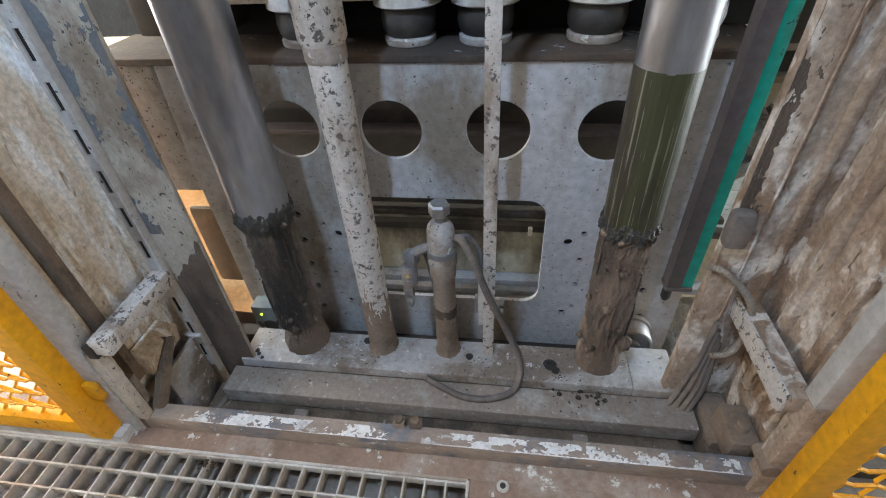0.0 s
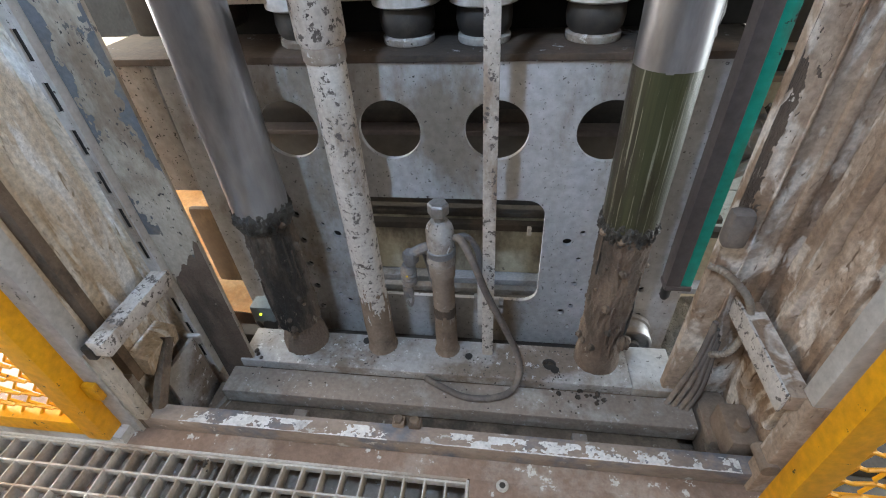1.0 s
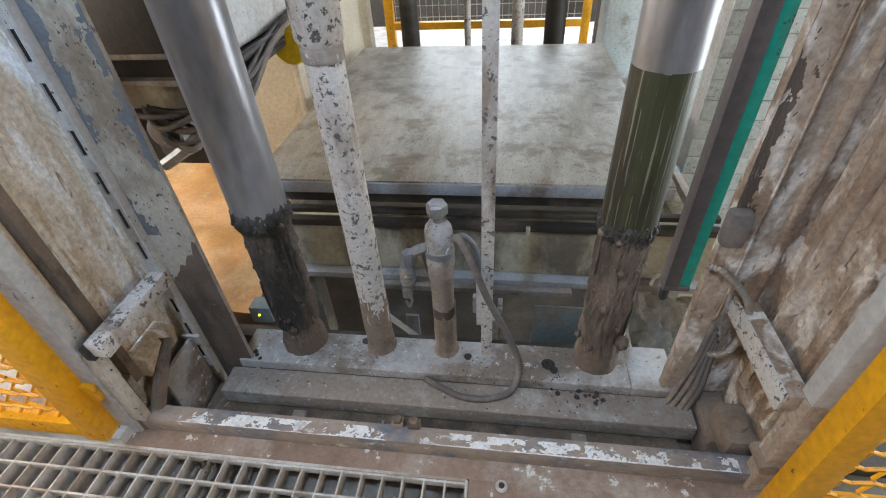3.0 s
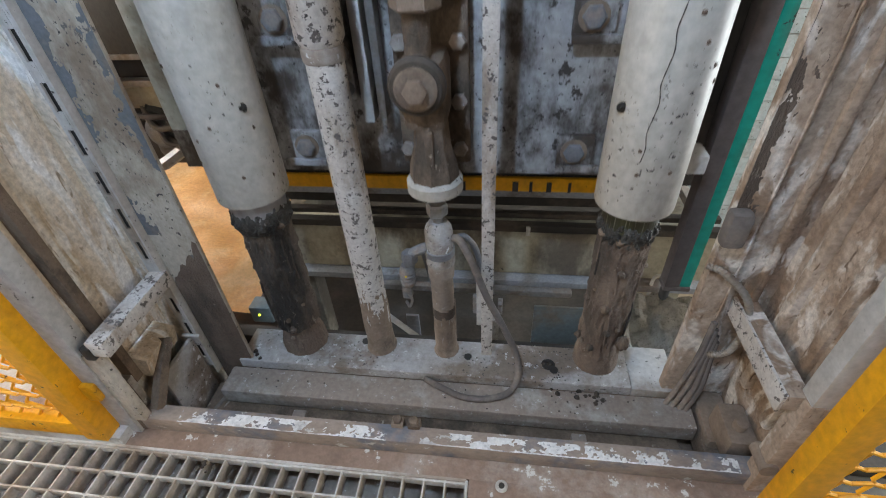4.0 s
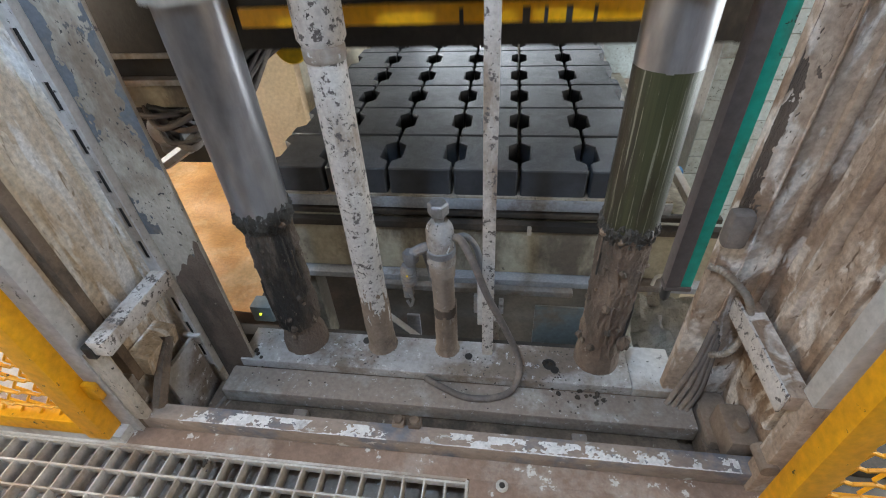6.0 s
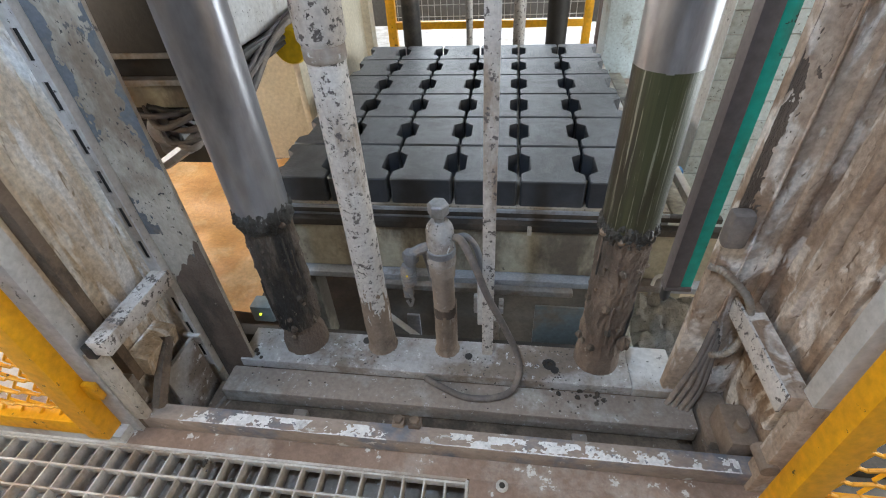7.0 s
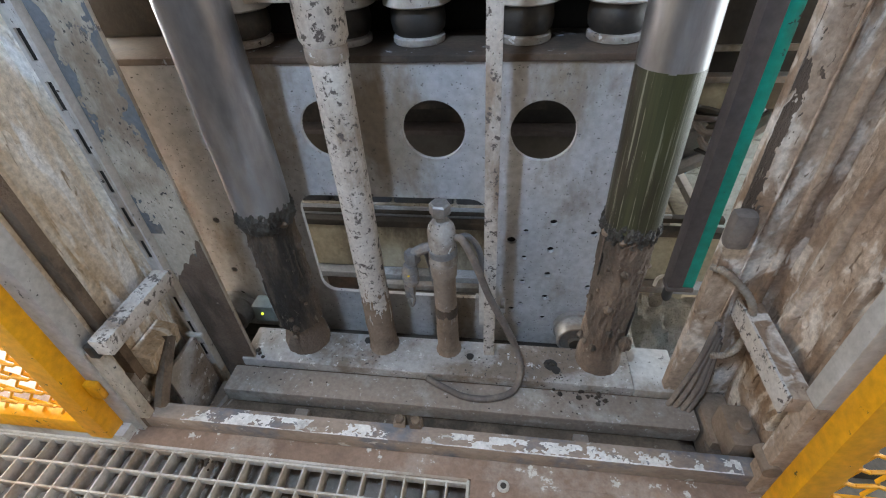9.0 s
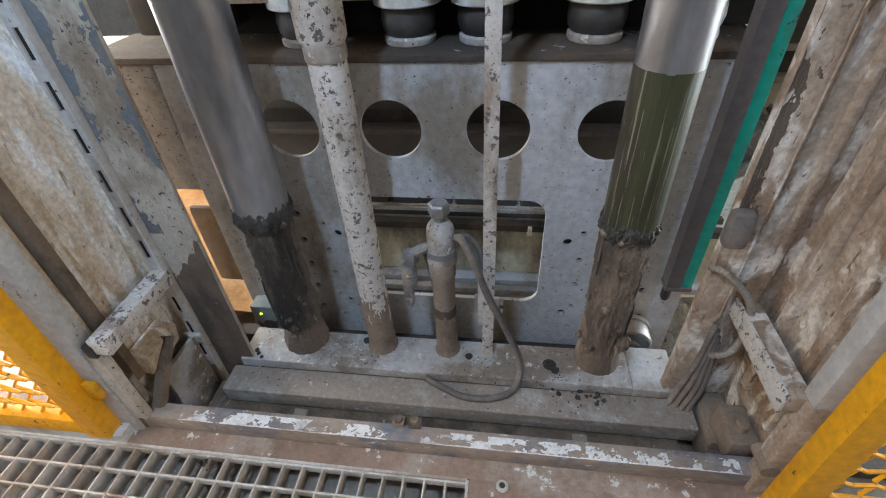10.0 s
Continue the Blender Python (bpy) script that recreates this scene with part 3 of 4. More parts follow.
part("elbow", tube([(-0.165, 0.795, 0.355), (-0.182, 0.79, 0.352), (-0.200, 0.785, 0.340), (-0.208, 0.782, 0.31)], 0.0125), M["fitting"], fit)
part("nut", lathe([(0.016, 0), (0.019, 0.005), (0.019, 0.024), (0.016, 0.03)], -0.206, 0.784, 6, 0, "z", None, 0.318), M["fitting"], fit)
part("plug", lathe([(0.013, 0), (0.018, 0.008)] + [(0.0185 + (0.0012 if k % 2 else -0.0008), 0.01 + 0.005 * k) for k in range(9)] + [(0.013, 0.062)], -0.214, 0.78, 20, 0, "z", None, 0.252), M["fitting"], fit)
part("bracket", box(-0.231, -0.207, 0.768, 0.79, 0.214, 0.252, 0.006), M["fitting"], fit)
part("yellow_tag", box(-0.216, -0.211, 0.7595, 0.7605, 0.292, 0.297, 0), M["yellow_bright"], fit, "small yellow mark")
part("wire", tube([(-0.219, 0.772, 0.235), (-0.208, 0.768, 0.215), (-0.214, 0.764, 0.195), (-0.222, 0.766, 0.21)], 0.0035), M["steel"], fit)
hose = solid("cylinder_hose", tube([(-0.108, 0.795, 0.385), (-0.09, 0.785, 0.385), (-0.065, 0.772, 0.34), (-0.03, 0.765, 0.24), (0.012, 0.762, 0.14), (0.045, 0.752, 0.06), (0.055, 0.728, 0.012),
             (0.035, 0.69, -0.016), (-0.02, 0.665, -0.018), (-0.08, 0.664, -0.018), (-0.135, 0.685, -0.018), (-0.185, 0.707, -0.012)], 0.0085, 12), M["hose"],
             "dusty black rubber hose looping over the base", "hose")
solid("cylinder_hose", tube([(-0.112, 0.802, 0.372), (-0.085, 0.815, 0.375), (-0.060, 0.83, 0.33), (-0.048, 0.84, 0.25), (-0.045, 0.845, 0.17)], 0.007, 10), M["fitting"],
      "thin blue-grey hose behind the cylinder", "hose")
solid("cylinder_hose", tube([(-0.168, 0.805, 0.345), (-0.185, 0.82, 0.335), (-0.178, 0.83, 0.28), (-0.168, 0.835, 0.20)], 0.006, 10), M["fitting"], "thin blue-grey hose behind the cylinder", "hose")
bmesh_crumbs = bmesh.new()
rng = random.Random(4)
for i in range(110):
    x, y, r = rng.uniform(-0.68, 0.42), rng.uniform(0.636, 0.82), rng.uniform(0.0008, 0.0026)
    if i % 3 == 0:
        x, y = rng.gauss(0.16, 0.05), rng.gauss(0.70, 0.03)
    z = 0.001 if y > 0.714 and x < 0.33 else -0.027
    if 0.64 < y < 0.82 and -0.7 < x < 0.42:
        lathe([(r * 0.5, -r * 0.3), (r, r * 0.2), (r * 0.6, r)], x, y, 6, r * 0.3, "z", bmesh_crumbs, z, rng.random() * 9)
for x, y, z, n, s in ((0.215, 0.700, -0.027, 7, 0.02), (0.255, 0.690, -0.027, 5, 0.012), (0.16, 0.70, -0.027, 4, 0.02), (-0.635, 0.425, 0.002, 9, 0.016), (0.133, 0.770, 0.002, 5, 0.006), (-0.66, 0.735, 0.001, 6, 0.016)):
    for k in range(n):
        r = rng.uniform(0.003, 0.007)
        lathe([(r * 0.5, -r * 0.3), (r, r * 0.2), (r * 0.8, r * 0.7), (r * 0.3, r)], x + rng.gauss(0, s), y + rng.gauss(0, s * 0.5), 9, r * 0.4, "z", bmesh_crumbs, z, rng.random() * 9)
solid("concrete_crumbs", bmesh_crumbs, M["mud"], "loose dark concrete crumbs on the base", "crumbs", "", "stuff")

# ---- side frames ----


def slotted_rail(x0, x1, y0, y1, z0, z1, pitch, slot, width):
    bm = bmesh.new()
    xm = (x0 + x1) / 2
    box(x0, xm - width / 2, y0, y1, z0, z1, 0.0008, bm)
    box(xm + width / 2, x1, y0, y1, z0, z1, 0.0008, bm)
    z = z0
    while z < z1:
        box(xm - width / 2, xm + width / 2, y0, y1, z, min(z + pitch - slot, z1), 0, bm)
        z += pitch
    return bm


frame_l = thing("machine_frame", "dusty grey and brown machine side frame with slotted rail", "machine frame", (-0.78, 0.72, -0.6), "side frames")
part("flange", box(-0.7725, -0.664, 0.722, 0.731, -0.6, 2.1, 0.002), M["flange"], frame_l)
part("flange_lip", box(-0.7775, -0.773, 0.703, 0.731, -0.05, 2.1, 0.001), M["pale"], frame_l)
part("web", box(-0.78, -0.762, 0.7315, 0.775, -0.6, 2.1, 0.002), M["smear_pale"], frame_l)
part("slotted_rail", slotted_rail(-0.805, -0.777, 0.704, 0.709, -0.02, 2.0, 0.0865, 0.052, 0.0125), M["pale"], frame_l, "pale slotted mounting rail")
bm = bmesh.new()
cols, rows_n = 14, 60
sheet = []
for i in range(cols + 1):
    u = i / cols
    top = 0.27 + 0.13 * u + 0.035 * noise.fractal(Vector((u * 5, 3.3, 0.4)), 0.6, 2.0, 4)
    sheet.append([bm.verts.new((-0.770 + 0.104 * u, 0.7212 - 0.0016 * abs(noise.fractal(Vector((u * 6, j * 0.22, 1.0)), 0.6, 2.0, 4)), -0.10 + (top + 0.10) * j / rows_n)) for j in range(rows_n + 1)])
for i in range(cols):
    for j in range(rows_n):
        bm.faces.new((sheet[i][j], sheet[i + 1][j], sheet[i + 1][j + 1], sheet[i][j + 1]))
part("mud_coat", bm, M["mud_brown"], frame_l, "brown mud dried on the lower flange")
# unseen plate added to keep the southwest lamp off the carriage plate
part("outer_web", box(-0.90, -0.855, 0.7355, 0.845, -0.6, 2.1, 0.002), M["smear_pale"], frame_l)
# near-black strip added so the rail slots look deep in shade
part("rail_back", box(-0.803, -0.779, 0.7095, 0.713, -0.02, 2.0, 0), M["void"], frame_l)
part("side_panel", box(-0.90, -0.852, 0.50, 0.735, -0.6, 2.1, 0.003), M["smear_pale"], frame_l)
part("side_rib", box(-0.855, -0.826, 0.545, 0.568, 0.12, 2.1, 0.003), M["mud_coat"], frame_l)
part("back_panel", box(-0.87, -0.80, 0.718, 0.735, -0.6, 2.1, 0.002), M["smear_pale"], frame_l)
part("front_post", box(-0.885, -0.835, 0.487, 0.527, 0.0, 2.1, 0.004), M["pale"], frame_l, "pale painted front post")
part("cross_arm", box(-0.805, -0.765, 0.492, 0.712, 0.285, 0.325, 0.003), M["white_pipe"], frame_l)
part("arm_end", box(-0.822, -0.80, 0.488, 0.51, 0.275, 0.31, 0.004), M["black"], frame_l)
part("post_foot", box(-0.834, -0.802, 0.490, 0.512, 0.051, 0.284, 0.003), M["flange"], frame_l)
bm = box(-0.026, 0.026, -0.055, 0.055, -0.03, 0.03, 0.002)
bmesh.ops.transform(bm, matrix=pose(-0.826, 0.622, 0.150, 0, 14, 0), verts=bm.verts[:])
part("lower_bracket", bm, M["smear_pale"], frame_l)
part("corner_plate", box(-0.853, -0.826, 0.528, 0.5445, 0.03, 0.15, 0.002), M["dusty_plate"], frame_l)
part("gusset", box(-0.80, -0.79, 0.575, 0.700, -0.12, 0.10, 0.002), M["dusty_plate"], frame_l)
bm = tube([(-0.795, 0.525, 0.05), (-0.795, 0.64, 0.17)], 0.016, 4, 0, None, 1)
part("brace", bm, M["mud_coat"], frame_l)
part("rail_clamp", box(-0.812, -0.765, 0.695, 0.704, 0.10, 0.112, 0.002), M["pale"], frame_l)
part("dust_crust", crust((-0.8518, 0.50, 0.0), (0, 0.233, 0), (0, 0, 1.2), (1, 0, 0), 40, 160, 0.0035, 7.0, 2.2, 0.12, 3.0), M["smear_pale"], frame_l)
part("bare_patch", crust((-0.705, 0.7216, 0.50), (0.0405, 0, 0), (0, 0, 0.62), (0, -1, 0), 30, 220, 0.0012, 13.0, 6.3, -0.40, 1.6, 1.1), M["slate"], frame_l, "slate grey undercoat where paint has flaked")
part("bare_patch", crust((-0.772, 0.7216, 0.42), (0.034, 0, 0), (0, 0, 0.70), (0, -1, 0), 26, 240, 0.0012, 13.0, 9.7, -0.36, 1.6, -1.1), M["slate"], frame_l, "slate grey undercoat where paint has flaked")

frame_r = thing("machine_frame", "brown dust-smeared machine side frame with ribs", "machine frame", (0.5, 0.73, -0.6), "side frames")
part("flange", box(0.402, 0.452, 0.728, 0.750, -0.6, 2.1, 0.004), M["smear"], frame_r)
part("face_panel", box(0.4525, 0.552, 0.742, 0.76, -0.6, 2.1, 0.004), M["smear"], frame_r)
part("face_rib", box(0.500, 0.518, 0.727, 0.744, 0.26, 2.1, 0.006), M["smear"], frame_r)
part("side_panel", box(0.552, 0.59, 0.49, 0.76, -0.6, 2.1, 0.003), M["smear"], frame_r)
part("side_rib", box(0.530, 0.553, 0.66, 0.685, 0.10, 2.1, 0.007), M["smear"], frame_r)
part("side_rib", box(0.534, 0.553, 0.565, 0.59, 0.10, 2.1, 0.007), M["smear"], frame_r)
part("arm_edge", box(0.476, 0.4815, 0.505, 0.742, 0.255, 0.303, 0.001), M["white_pipe"], frame_r, "chipped white edge strip")
part("front_post", box(0.508, 0.5505, 0.487, 0.522, 0.30, 2.1, 0.004), M["pale"], frame_r, "pale painted front post")
part("post_foot", box(0.507, 0.551, 0.486, 0.523, 0.0, 0.2995, 0.004), M["smear"], frame_r)
part("cross_arm", box(0.482, 0.520, 0.505, 0.742, 0.262, 0.300, 0.003), M["smear"], frame_r)
bm = box(0.480, 0.55, 0.60, 0.74, -0.12, -0.02, 0.012)
box(0.492, 0.55, 0.56, 0.66, -0.022, 0.05, 0.010, bm)
part("lower_bracket", bm, M["mud_pale"], frame_r)
part("stub_pipe", lathe([(0.017, 0), (0.017, 0.05), (0.014, 0.053)], 0.515, 0.48, 20, 0, "y", None, 0.10), M["mud_pale"], frame_r)
part("sill_stub", box(0.474, 0.552, 0.548, 0.625, -0.12, -0.045, 0.008), M["mud_coat"], frame_r)
part("dust_crust", crust((0.4525, 0.7415, -0.02), (0.099, 0, 0), (0, 0, 1.2), (0, -1, 0), 26, 220, 0.007, 9.0, 5.1, 0.25, 2.0), M["smear"], frame_r, "thick smeared dust crust")
part("dust_crust", crust((0.5515, 0.50, 0.0), (0, 0.24, 0), (0, 0, 1.2), (-1, 0, 0), 46, 220, 0.008, 8.0, 7.4, 0.25, 2.0), M["smear"], frame_r, "thick smeared dust crust")
part("dust_crust", crust((0.403, 0.7275, -0.02), (0.048, 0, 0), (0, 0, 1.2), (0, -1, 0), 16, 220, 0.004, 10.0, 1.3, 0.2, 2.0), M["smear"], frame_r)
part("grease_smear", crust((0.403, 0.7265, 0.50), (0.040, 0, 0), (0, 0, 0.5), (0, -1, 0), 40, 300, 0.0022, 26.0, 3.9, -0.40, 2.0, -1.0), M["mud_dark"], frame_r, "dark grease smeared on the flange")
part("seam_bead", tube([(0.4535, 0.7265, 0.25 + 0.03 * k) for k in range(34)], 0.0022, 6, 0.0008, None, 2), M["smear"], frame_r)
part("round_cap", lathe([(0.014, 0), (0.014, 0.02), (0.011, 0.023)], 0.520, 0.60, 20, 0, "z", None, 0.049), M["mud_pale"], frame_r)

for i, (dx, dy) in enumerate(((0, 0), (0.016, -0.004), (0.03, -0.01), (0.043, -0.012))):
    solid("power_cable", tube([(0.452 + dx * 0.5, 0.722, 0.24 - 0.02 * i), (0.447 + dx * 0.6, 0.715, 0.14), (0.432 + dx * 0.9, 0.708 + dy, 0.05), (0.415 + dx, 0.70 + dy, -0.02), (0.400 + dx, 0.695 + dy * 2, -0.06)], 0.0065, 10),
          M["hose"], "dusty cable hanging down the machine frame", "cable", "cables on the frame")
for k in range(3):
    solid("floor_cable", tube([(-0.72 + 0.012 * k, 0.70, -0.10), (-0.735 + 0.016 * k, 0.655, -0.085 - 0.01 * k), (-0.76 + 0.02 * k, 0.60, -0.10), (-0.79 + 0.02 * k, 0.56, -0.13)], 0.006, 8), M["hose"], "dusty cable lying in the trench", "cable", "cables in the trench")
solid("flexible_conduit", tube([(0.400, 0.735, 0.385), (0.425, 0.712, 0.385), (0.475, 0.70, 0.335), (0.493, 0.695, 0.28), (0.497, 0.695, 0.22), (0.488, 0.70, 0.17), (0.46, 0.71, 0.15)], 0.0068, 12, 0.0014, None, 14),
      M["flex"], "grey ribbed flexible conduit on the frame", "conduit")
solid("junction_cap", box(0.388, 0.428, 0.695, 0.728, 0.455, 0.530, 0.012), M["hose"], "rounded dusty grey rubber cap on the frame", "rubber cap")

strip = thing("light_curtain", "tall dark safety light bar with teal front", "light curtain", (0.40, 0.86, 0.10))
part("housing", box(0.402, 0.4365, 0.885, 0.925, 0.185, 2.0, 0.003), M["dark_rail"], strip)
part("front_cover", box(0.437, 0.463, 0.888, 0.920, 0.185, 2.0, 0.003), M["teal"], strip, "teal green front cover")
part("end_cap", box(0.401, 0.464, 0.884, 0.926, 0.172, 0.185, 0.003), M["dark_rail"], strip)
part("mount_arm", box(0.43, 0.45, 0.748, 0.886, 1.20, 1.24, 0.003), M["dark_rail"], strip)
part("plug", lathe([(0.008, 0), (0.012, 0.01), (0.012, 0.035), (0.009, 0.045)], 0.415, 0.905, 16, 0, "z", None, 0.128), M["black"], strip)

slab("side_walkway", -2.9, -0.93, 0.50, 0.98, -0.05, -0.01, "side_floor", "pale dusty floor plate beyond the fence", "walkway")

# ---- yellow safety fences on both sides ----


def fence(x0, x1, y, z0, z1, mesh_dir):
    root = thing("safety_fence", "yellow tubular safety fence panel with crimped wire mesh", "fence", ((x0 + x1) / 2, y, z0), "safety fences")
    xa, xb = (x0, x0 + 0.055) if mesh_dir > 0 else (x1 - 0.055, x1)
    part("post", box(xa, xb, y - 0.022, y + 0.022, z0, z1, 0.004), M["yellow"], root)
    ya, yb = (x0 + 0.055, x1) if mesh_dir > 0 else (x0, x1 - 0.055)
    part("bottom_rail", box(ya, yb, y - 0.02, y + 0.02, z0 + 0.012, z0 + 0.062, 0.004), M["yellow"], root)
    part("top_rail", box(ya, yb, y - 0.02, y + 0.02, z1 - 0.05, z1, 0.004), M["yellow"], root)
    pitch = 0.05
    for i in range(int((yb - ya) / pitch)):
        x = ya + pitch * (i + 0.5)
        pts = [(x + (0.009 if k % 2 else -0.009), y + (0.003 if k % 2 else -0.003), z0 + 0.06 + k * pitch / 2) for k in range(int((z1 - z0 - 0.1) / pitch * 2))]
        part("wire", tube(pts, 0.0040, 6, 0, None, 1), M["yellow"], root)
    for i in range(int((z1 - z0 - 0.1) / pitch)):
        z = z0 + 0.06 + pitch * (i + 0.5)
        pts = [(ya + k * pitch / 2, y + (-0.003 if k % 2 else 0.003), z + (0.009 if k % 2 else -0.009)) for k in range(int((yb - ya) / pitch * 2) + 1)]
        part("wire", tube(pts, 0.0040, 6, 0, None, 1), M["yellow"], root)
    return root


slab("fence_kerb", -1.75, -0.858, 0.4545, 0.492, -0.03, 0.028, "pale", "pale steel kerb strip under the fence", "kerb")
fence(-1.75, -0.878, 0.467, 0.028, 0.95, -1)
fence(0.522, 1.35, 0.452, 0.005, 0.95, 1)
solid("fence_lock", box(-0.8775, -0.846, 0.472, 0.4865, 0.15, 0.20, 0.004), M["yellow"], "small yellow bracket on the fence post", "bracket")

# ---- pallet table and pit ----
slab("pit_floor", -1.6, 1.3, 0.86, 3.6, -0.59, -0.55, "pit", "dark dirty pit floor under the machine", "pit")
table = thing("table_beam", "beige machine table beam with dark slide rails", "machine table", (-0.15, 1.3, -0.55))
part("beam", box(-0.79, 0.66, 1.215, 1.30, -0.085, 0.098, 0.004), M["beige"], table)
part("lower_angle", box(-0.79, 0.66, 1.18, 1.30, -0.115, -0.09, 0.003), M["pallet_edge"], table, "blue-grey steel angle")
part("paper_tag", box(-0.507, -0.482, 1.197, 1.1995, 0.106, 0.122, 0.0003), M["sleeve"], table, "small white tag")
part("rail_bracket", box(0.075, 0.088, 1.185, 1.1995, 0.10, 0.128, 0.002), M["pale"], table)
part("slide_rail", box(-0.79, 0.66, 1.20, 1.23, 0.103, 0.128, 0.003), M["dark_steel"], table)
part("slide_rail", box(-0.79, 0.66, 1.235, 1.26, 0.132, 0.15, 0.003), M["dark_steel"], table)
for x in (-0.75, 0.58):
    part("table_leg", box(x - 0.04, x + 0.04, 1.24, 1.32, -0.55, -0.116, 0.004), M["beige"], table)
    part("table_side", box(x - 0.03, x + 0.03, 1.31, 2.72, -0.08, 0.10, 0.004), M["beige"], table)
cross_rod = solid("cross_rod", box(-0.42, 0.22, 1.05, 1.075, -0.035, -0.012, 0.006), M["steel"], "horizontal grey steel rod under the table", "steel rod")

pit_frame = thing("pit_frame", "grey and brown steel frame parts in the dark pit", "steel frame", (-0.1, 1.1, -0.55))
part("upright", box(-0.305, -0.262, 1.02, 1.03, -0.55, -0.12, 0.003), M["pallet_edge"], pit_frame)
part("upright", box(-0.20, -0.15, 1.10, 1.12, -0.55, -0.13, 0.003), M["mud_brown"], pit_frame)
part("upright", box(-0.04, 0.0, 1.00, 1.02, -0.55, -0.10, 0.003), M["dusty_plate"], pit_frame)
part("cross_plate", box(0.12, 0.34, 1.14, 1.15, -0.40, -0.17, 0.003), M["teal_box"], pit_frame)
part("cross_bar", box(-0.70, 0.60, 1.15, 1.175, -0.45, -0.40, 0.003), M["mud_brown"], pit_frame)
part("loose_stick", tube([(-0.37, 1.02, -0.12), (-0.27, 1.0, -0.20)], 0.012, 4, 0, None, 1), M["pale"], pit_frame)
PALLET_TOP = 0.255
pallet = thing("pallet_board", "worn grey production board with steel edge, sandy", "pallet", (-0.16, 1.98, 0.19))
part("board", box(-0.83, 0.505, 1.246, 2.73, 0.217, PALLET_TOP, 0.003), M["board"], pallet)
part("edge_strip", box(-0.83, 0.505, 1.236, 1.2455, 0.212, 0.250, 0.002), M["pallet_edge"], pallet, "blue-grey steel edge strip")
part("underframe", box(-0.80, 0.475, 1.26, 1.30, 0.165, 0.214, 0.003), M["dark_steel"], pallet)

# paving blocks: six columns by six rows, a notch in each side
BX, BY, BH = 0.2085, 0.2465, 0.090


def block_mesh():
    hx, hy, g, n, d = BX / 2 - 0.005, BY / 2 - 0.005, 0.046, 0.070, 0.030
    loop = [(-hx + 0.006, -hy), (hx - 0.006, -hy), (hx, -hy + 0.006), (hx, -n), (hx - d, -g), (hx - d, g), (hx, n), (hx, hy - 0.006),
            (hx - 0.006, hy), (-hx + 0.006, hy), (-hx, hy - 0.006), (-hx, n), (-hx + d, g), (-hx + d, -g), (-hx, -n), (-hx, -hy + 0.006)]
    b = bmesh.new()
    lo = [b.verts.new((x, y, 0)) for x, y in loop]
    mid = [b.verts.new((x, y, BH - 0.004)) for x, y in loop]
    top = [b.verts.new((x * 0.97, y * 0.975, BH)) for x, y in loop]
    for a, c in ((lo, mid), (mid, top)):
        for i in range(len(loop)):
            b.faces.new((a[i], a[(i + 1) % len(loop)], c[(i + 1) % len(loop)], c[i]))
    b.faces.new(top)
    b.faces.new(lo[::-1])
    bmesh.ops.recalc_face_normals(b, faces=b.faces)
    return b


BLOCKS = []
first = None
for i in range(6):
    for j in range(6):
        x, y = -0.166 + BX * (i - 2.5), 1.249 + BY * (j + 0.5)
        if first is None:
            first = solid("paving_block", block_mesh(), M["concrete"], "fresh dark grey concrete block with notched sides", "concrete block", "blocks on the pallet")
            ob = first
        else:
            ob = copy_thing(first, pose(x, y, 0))
        BLOCKS.append((ob, x, y))

# ---- filling carriage that slides sideways ----


def plate_with_holes(x0, x1, z0, z1, y, depth, holes, window):
    """An upright plate with round holes and one rounded window cut through it."""
    from_curve = bpy.data.curves.new("outline", "CURVE")
    from_curve.dimensions, from_curve.fill_mode = "2D", "BOTH"
    from_curve.extrude = depth / 2 - 0.001
    from_curve.bevel_depth = 0.001

    def ring(pts):
        sp = from_curve.splines.new("POLY")
        sp.points.add(len(pts) - 1)
        for p, (a, c) in zip(sp.points, pts):
            p.co = (a, c, 0, 1)
        sp.use_cyclic_u = True

    c = 0.03
    ring([(x0, z0), (x1 - c, z0), (x1, z0 + c), (x1, z1), (x0, z1), (x0 - 0.012, z1 - 0.3), (x0 - 0.006, z0 + 0.2)])
    for hx, hz, r in holes:
        n = 48 if r > 0.03 else 12
        ring([(hx + r * math.cos(2 * math.pi * k / n), hz + r * math.sin(2 * math.pi * k / n)) for k in range(n)])
    wx0, wx1, wz0, wz1, rad = window
    pts = []
    for cx, cz, a0 in ((wx1 - rad, wz1 - rad, 0), (wx0 + rad, wz1 - rad, 90), (wx0 + rad, wz0 + rad, 180), (wx1 - rad, wz0 + rad, 270)):
        pts += [(cx + rad * math.cos(radians(a0 + k * 15)), cz + rad * math.sin(radians(a0 + k * 15))) for k in range(7)]
    ring(pts)
    tmp = bpy.data.objects.new("outline", from_curve)
    me = bpy.data.meshes.new_from_object(tmp)
    b = bmesh.new()
    b.from_mesh(me)
    bpy.data.objects.remove(tmp)
    bpy.data.meshes.remove(me)
    bpy.data.curves.remove(from_curve)
    bmesh.ops.transform(b, matrix=Matrix.Translation((0, y, 0)) @ Matrix.Rotation(radians(90), 4, "X"), verts=b.verts)
    return b


YC = 0.945
carriage = thing("filling_carriage", "pale grey steel filling carriage with round holes in its side plate", "carriage", (-0.14, YC, -0.14))
holes = [(-0.14 + 0.2365 * (k - 1.5), 0.566, 0.070) for k in range(4)]
for sx in (-1, 1):
    for k in range(5):
        holes.append((-0.14 + sx * 0.40, 0.33 - 0.085 * k, 0.0105))
        holes.append((-0.14 + sx * 0.335, 0.30 - 0.085 * k, 0.0085))
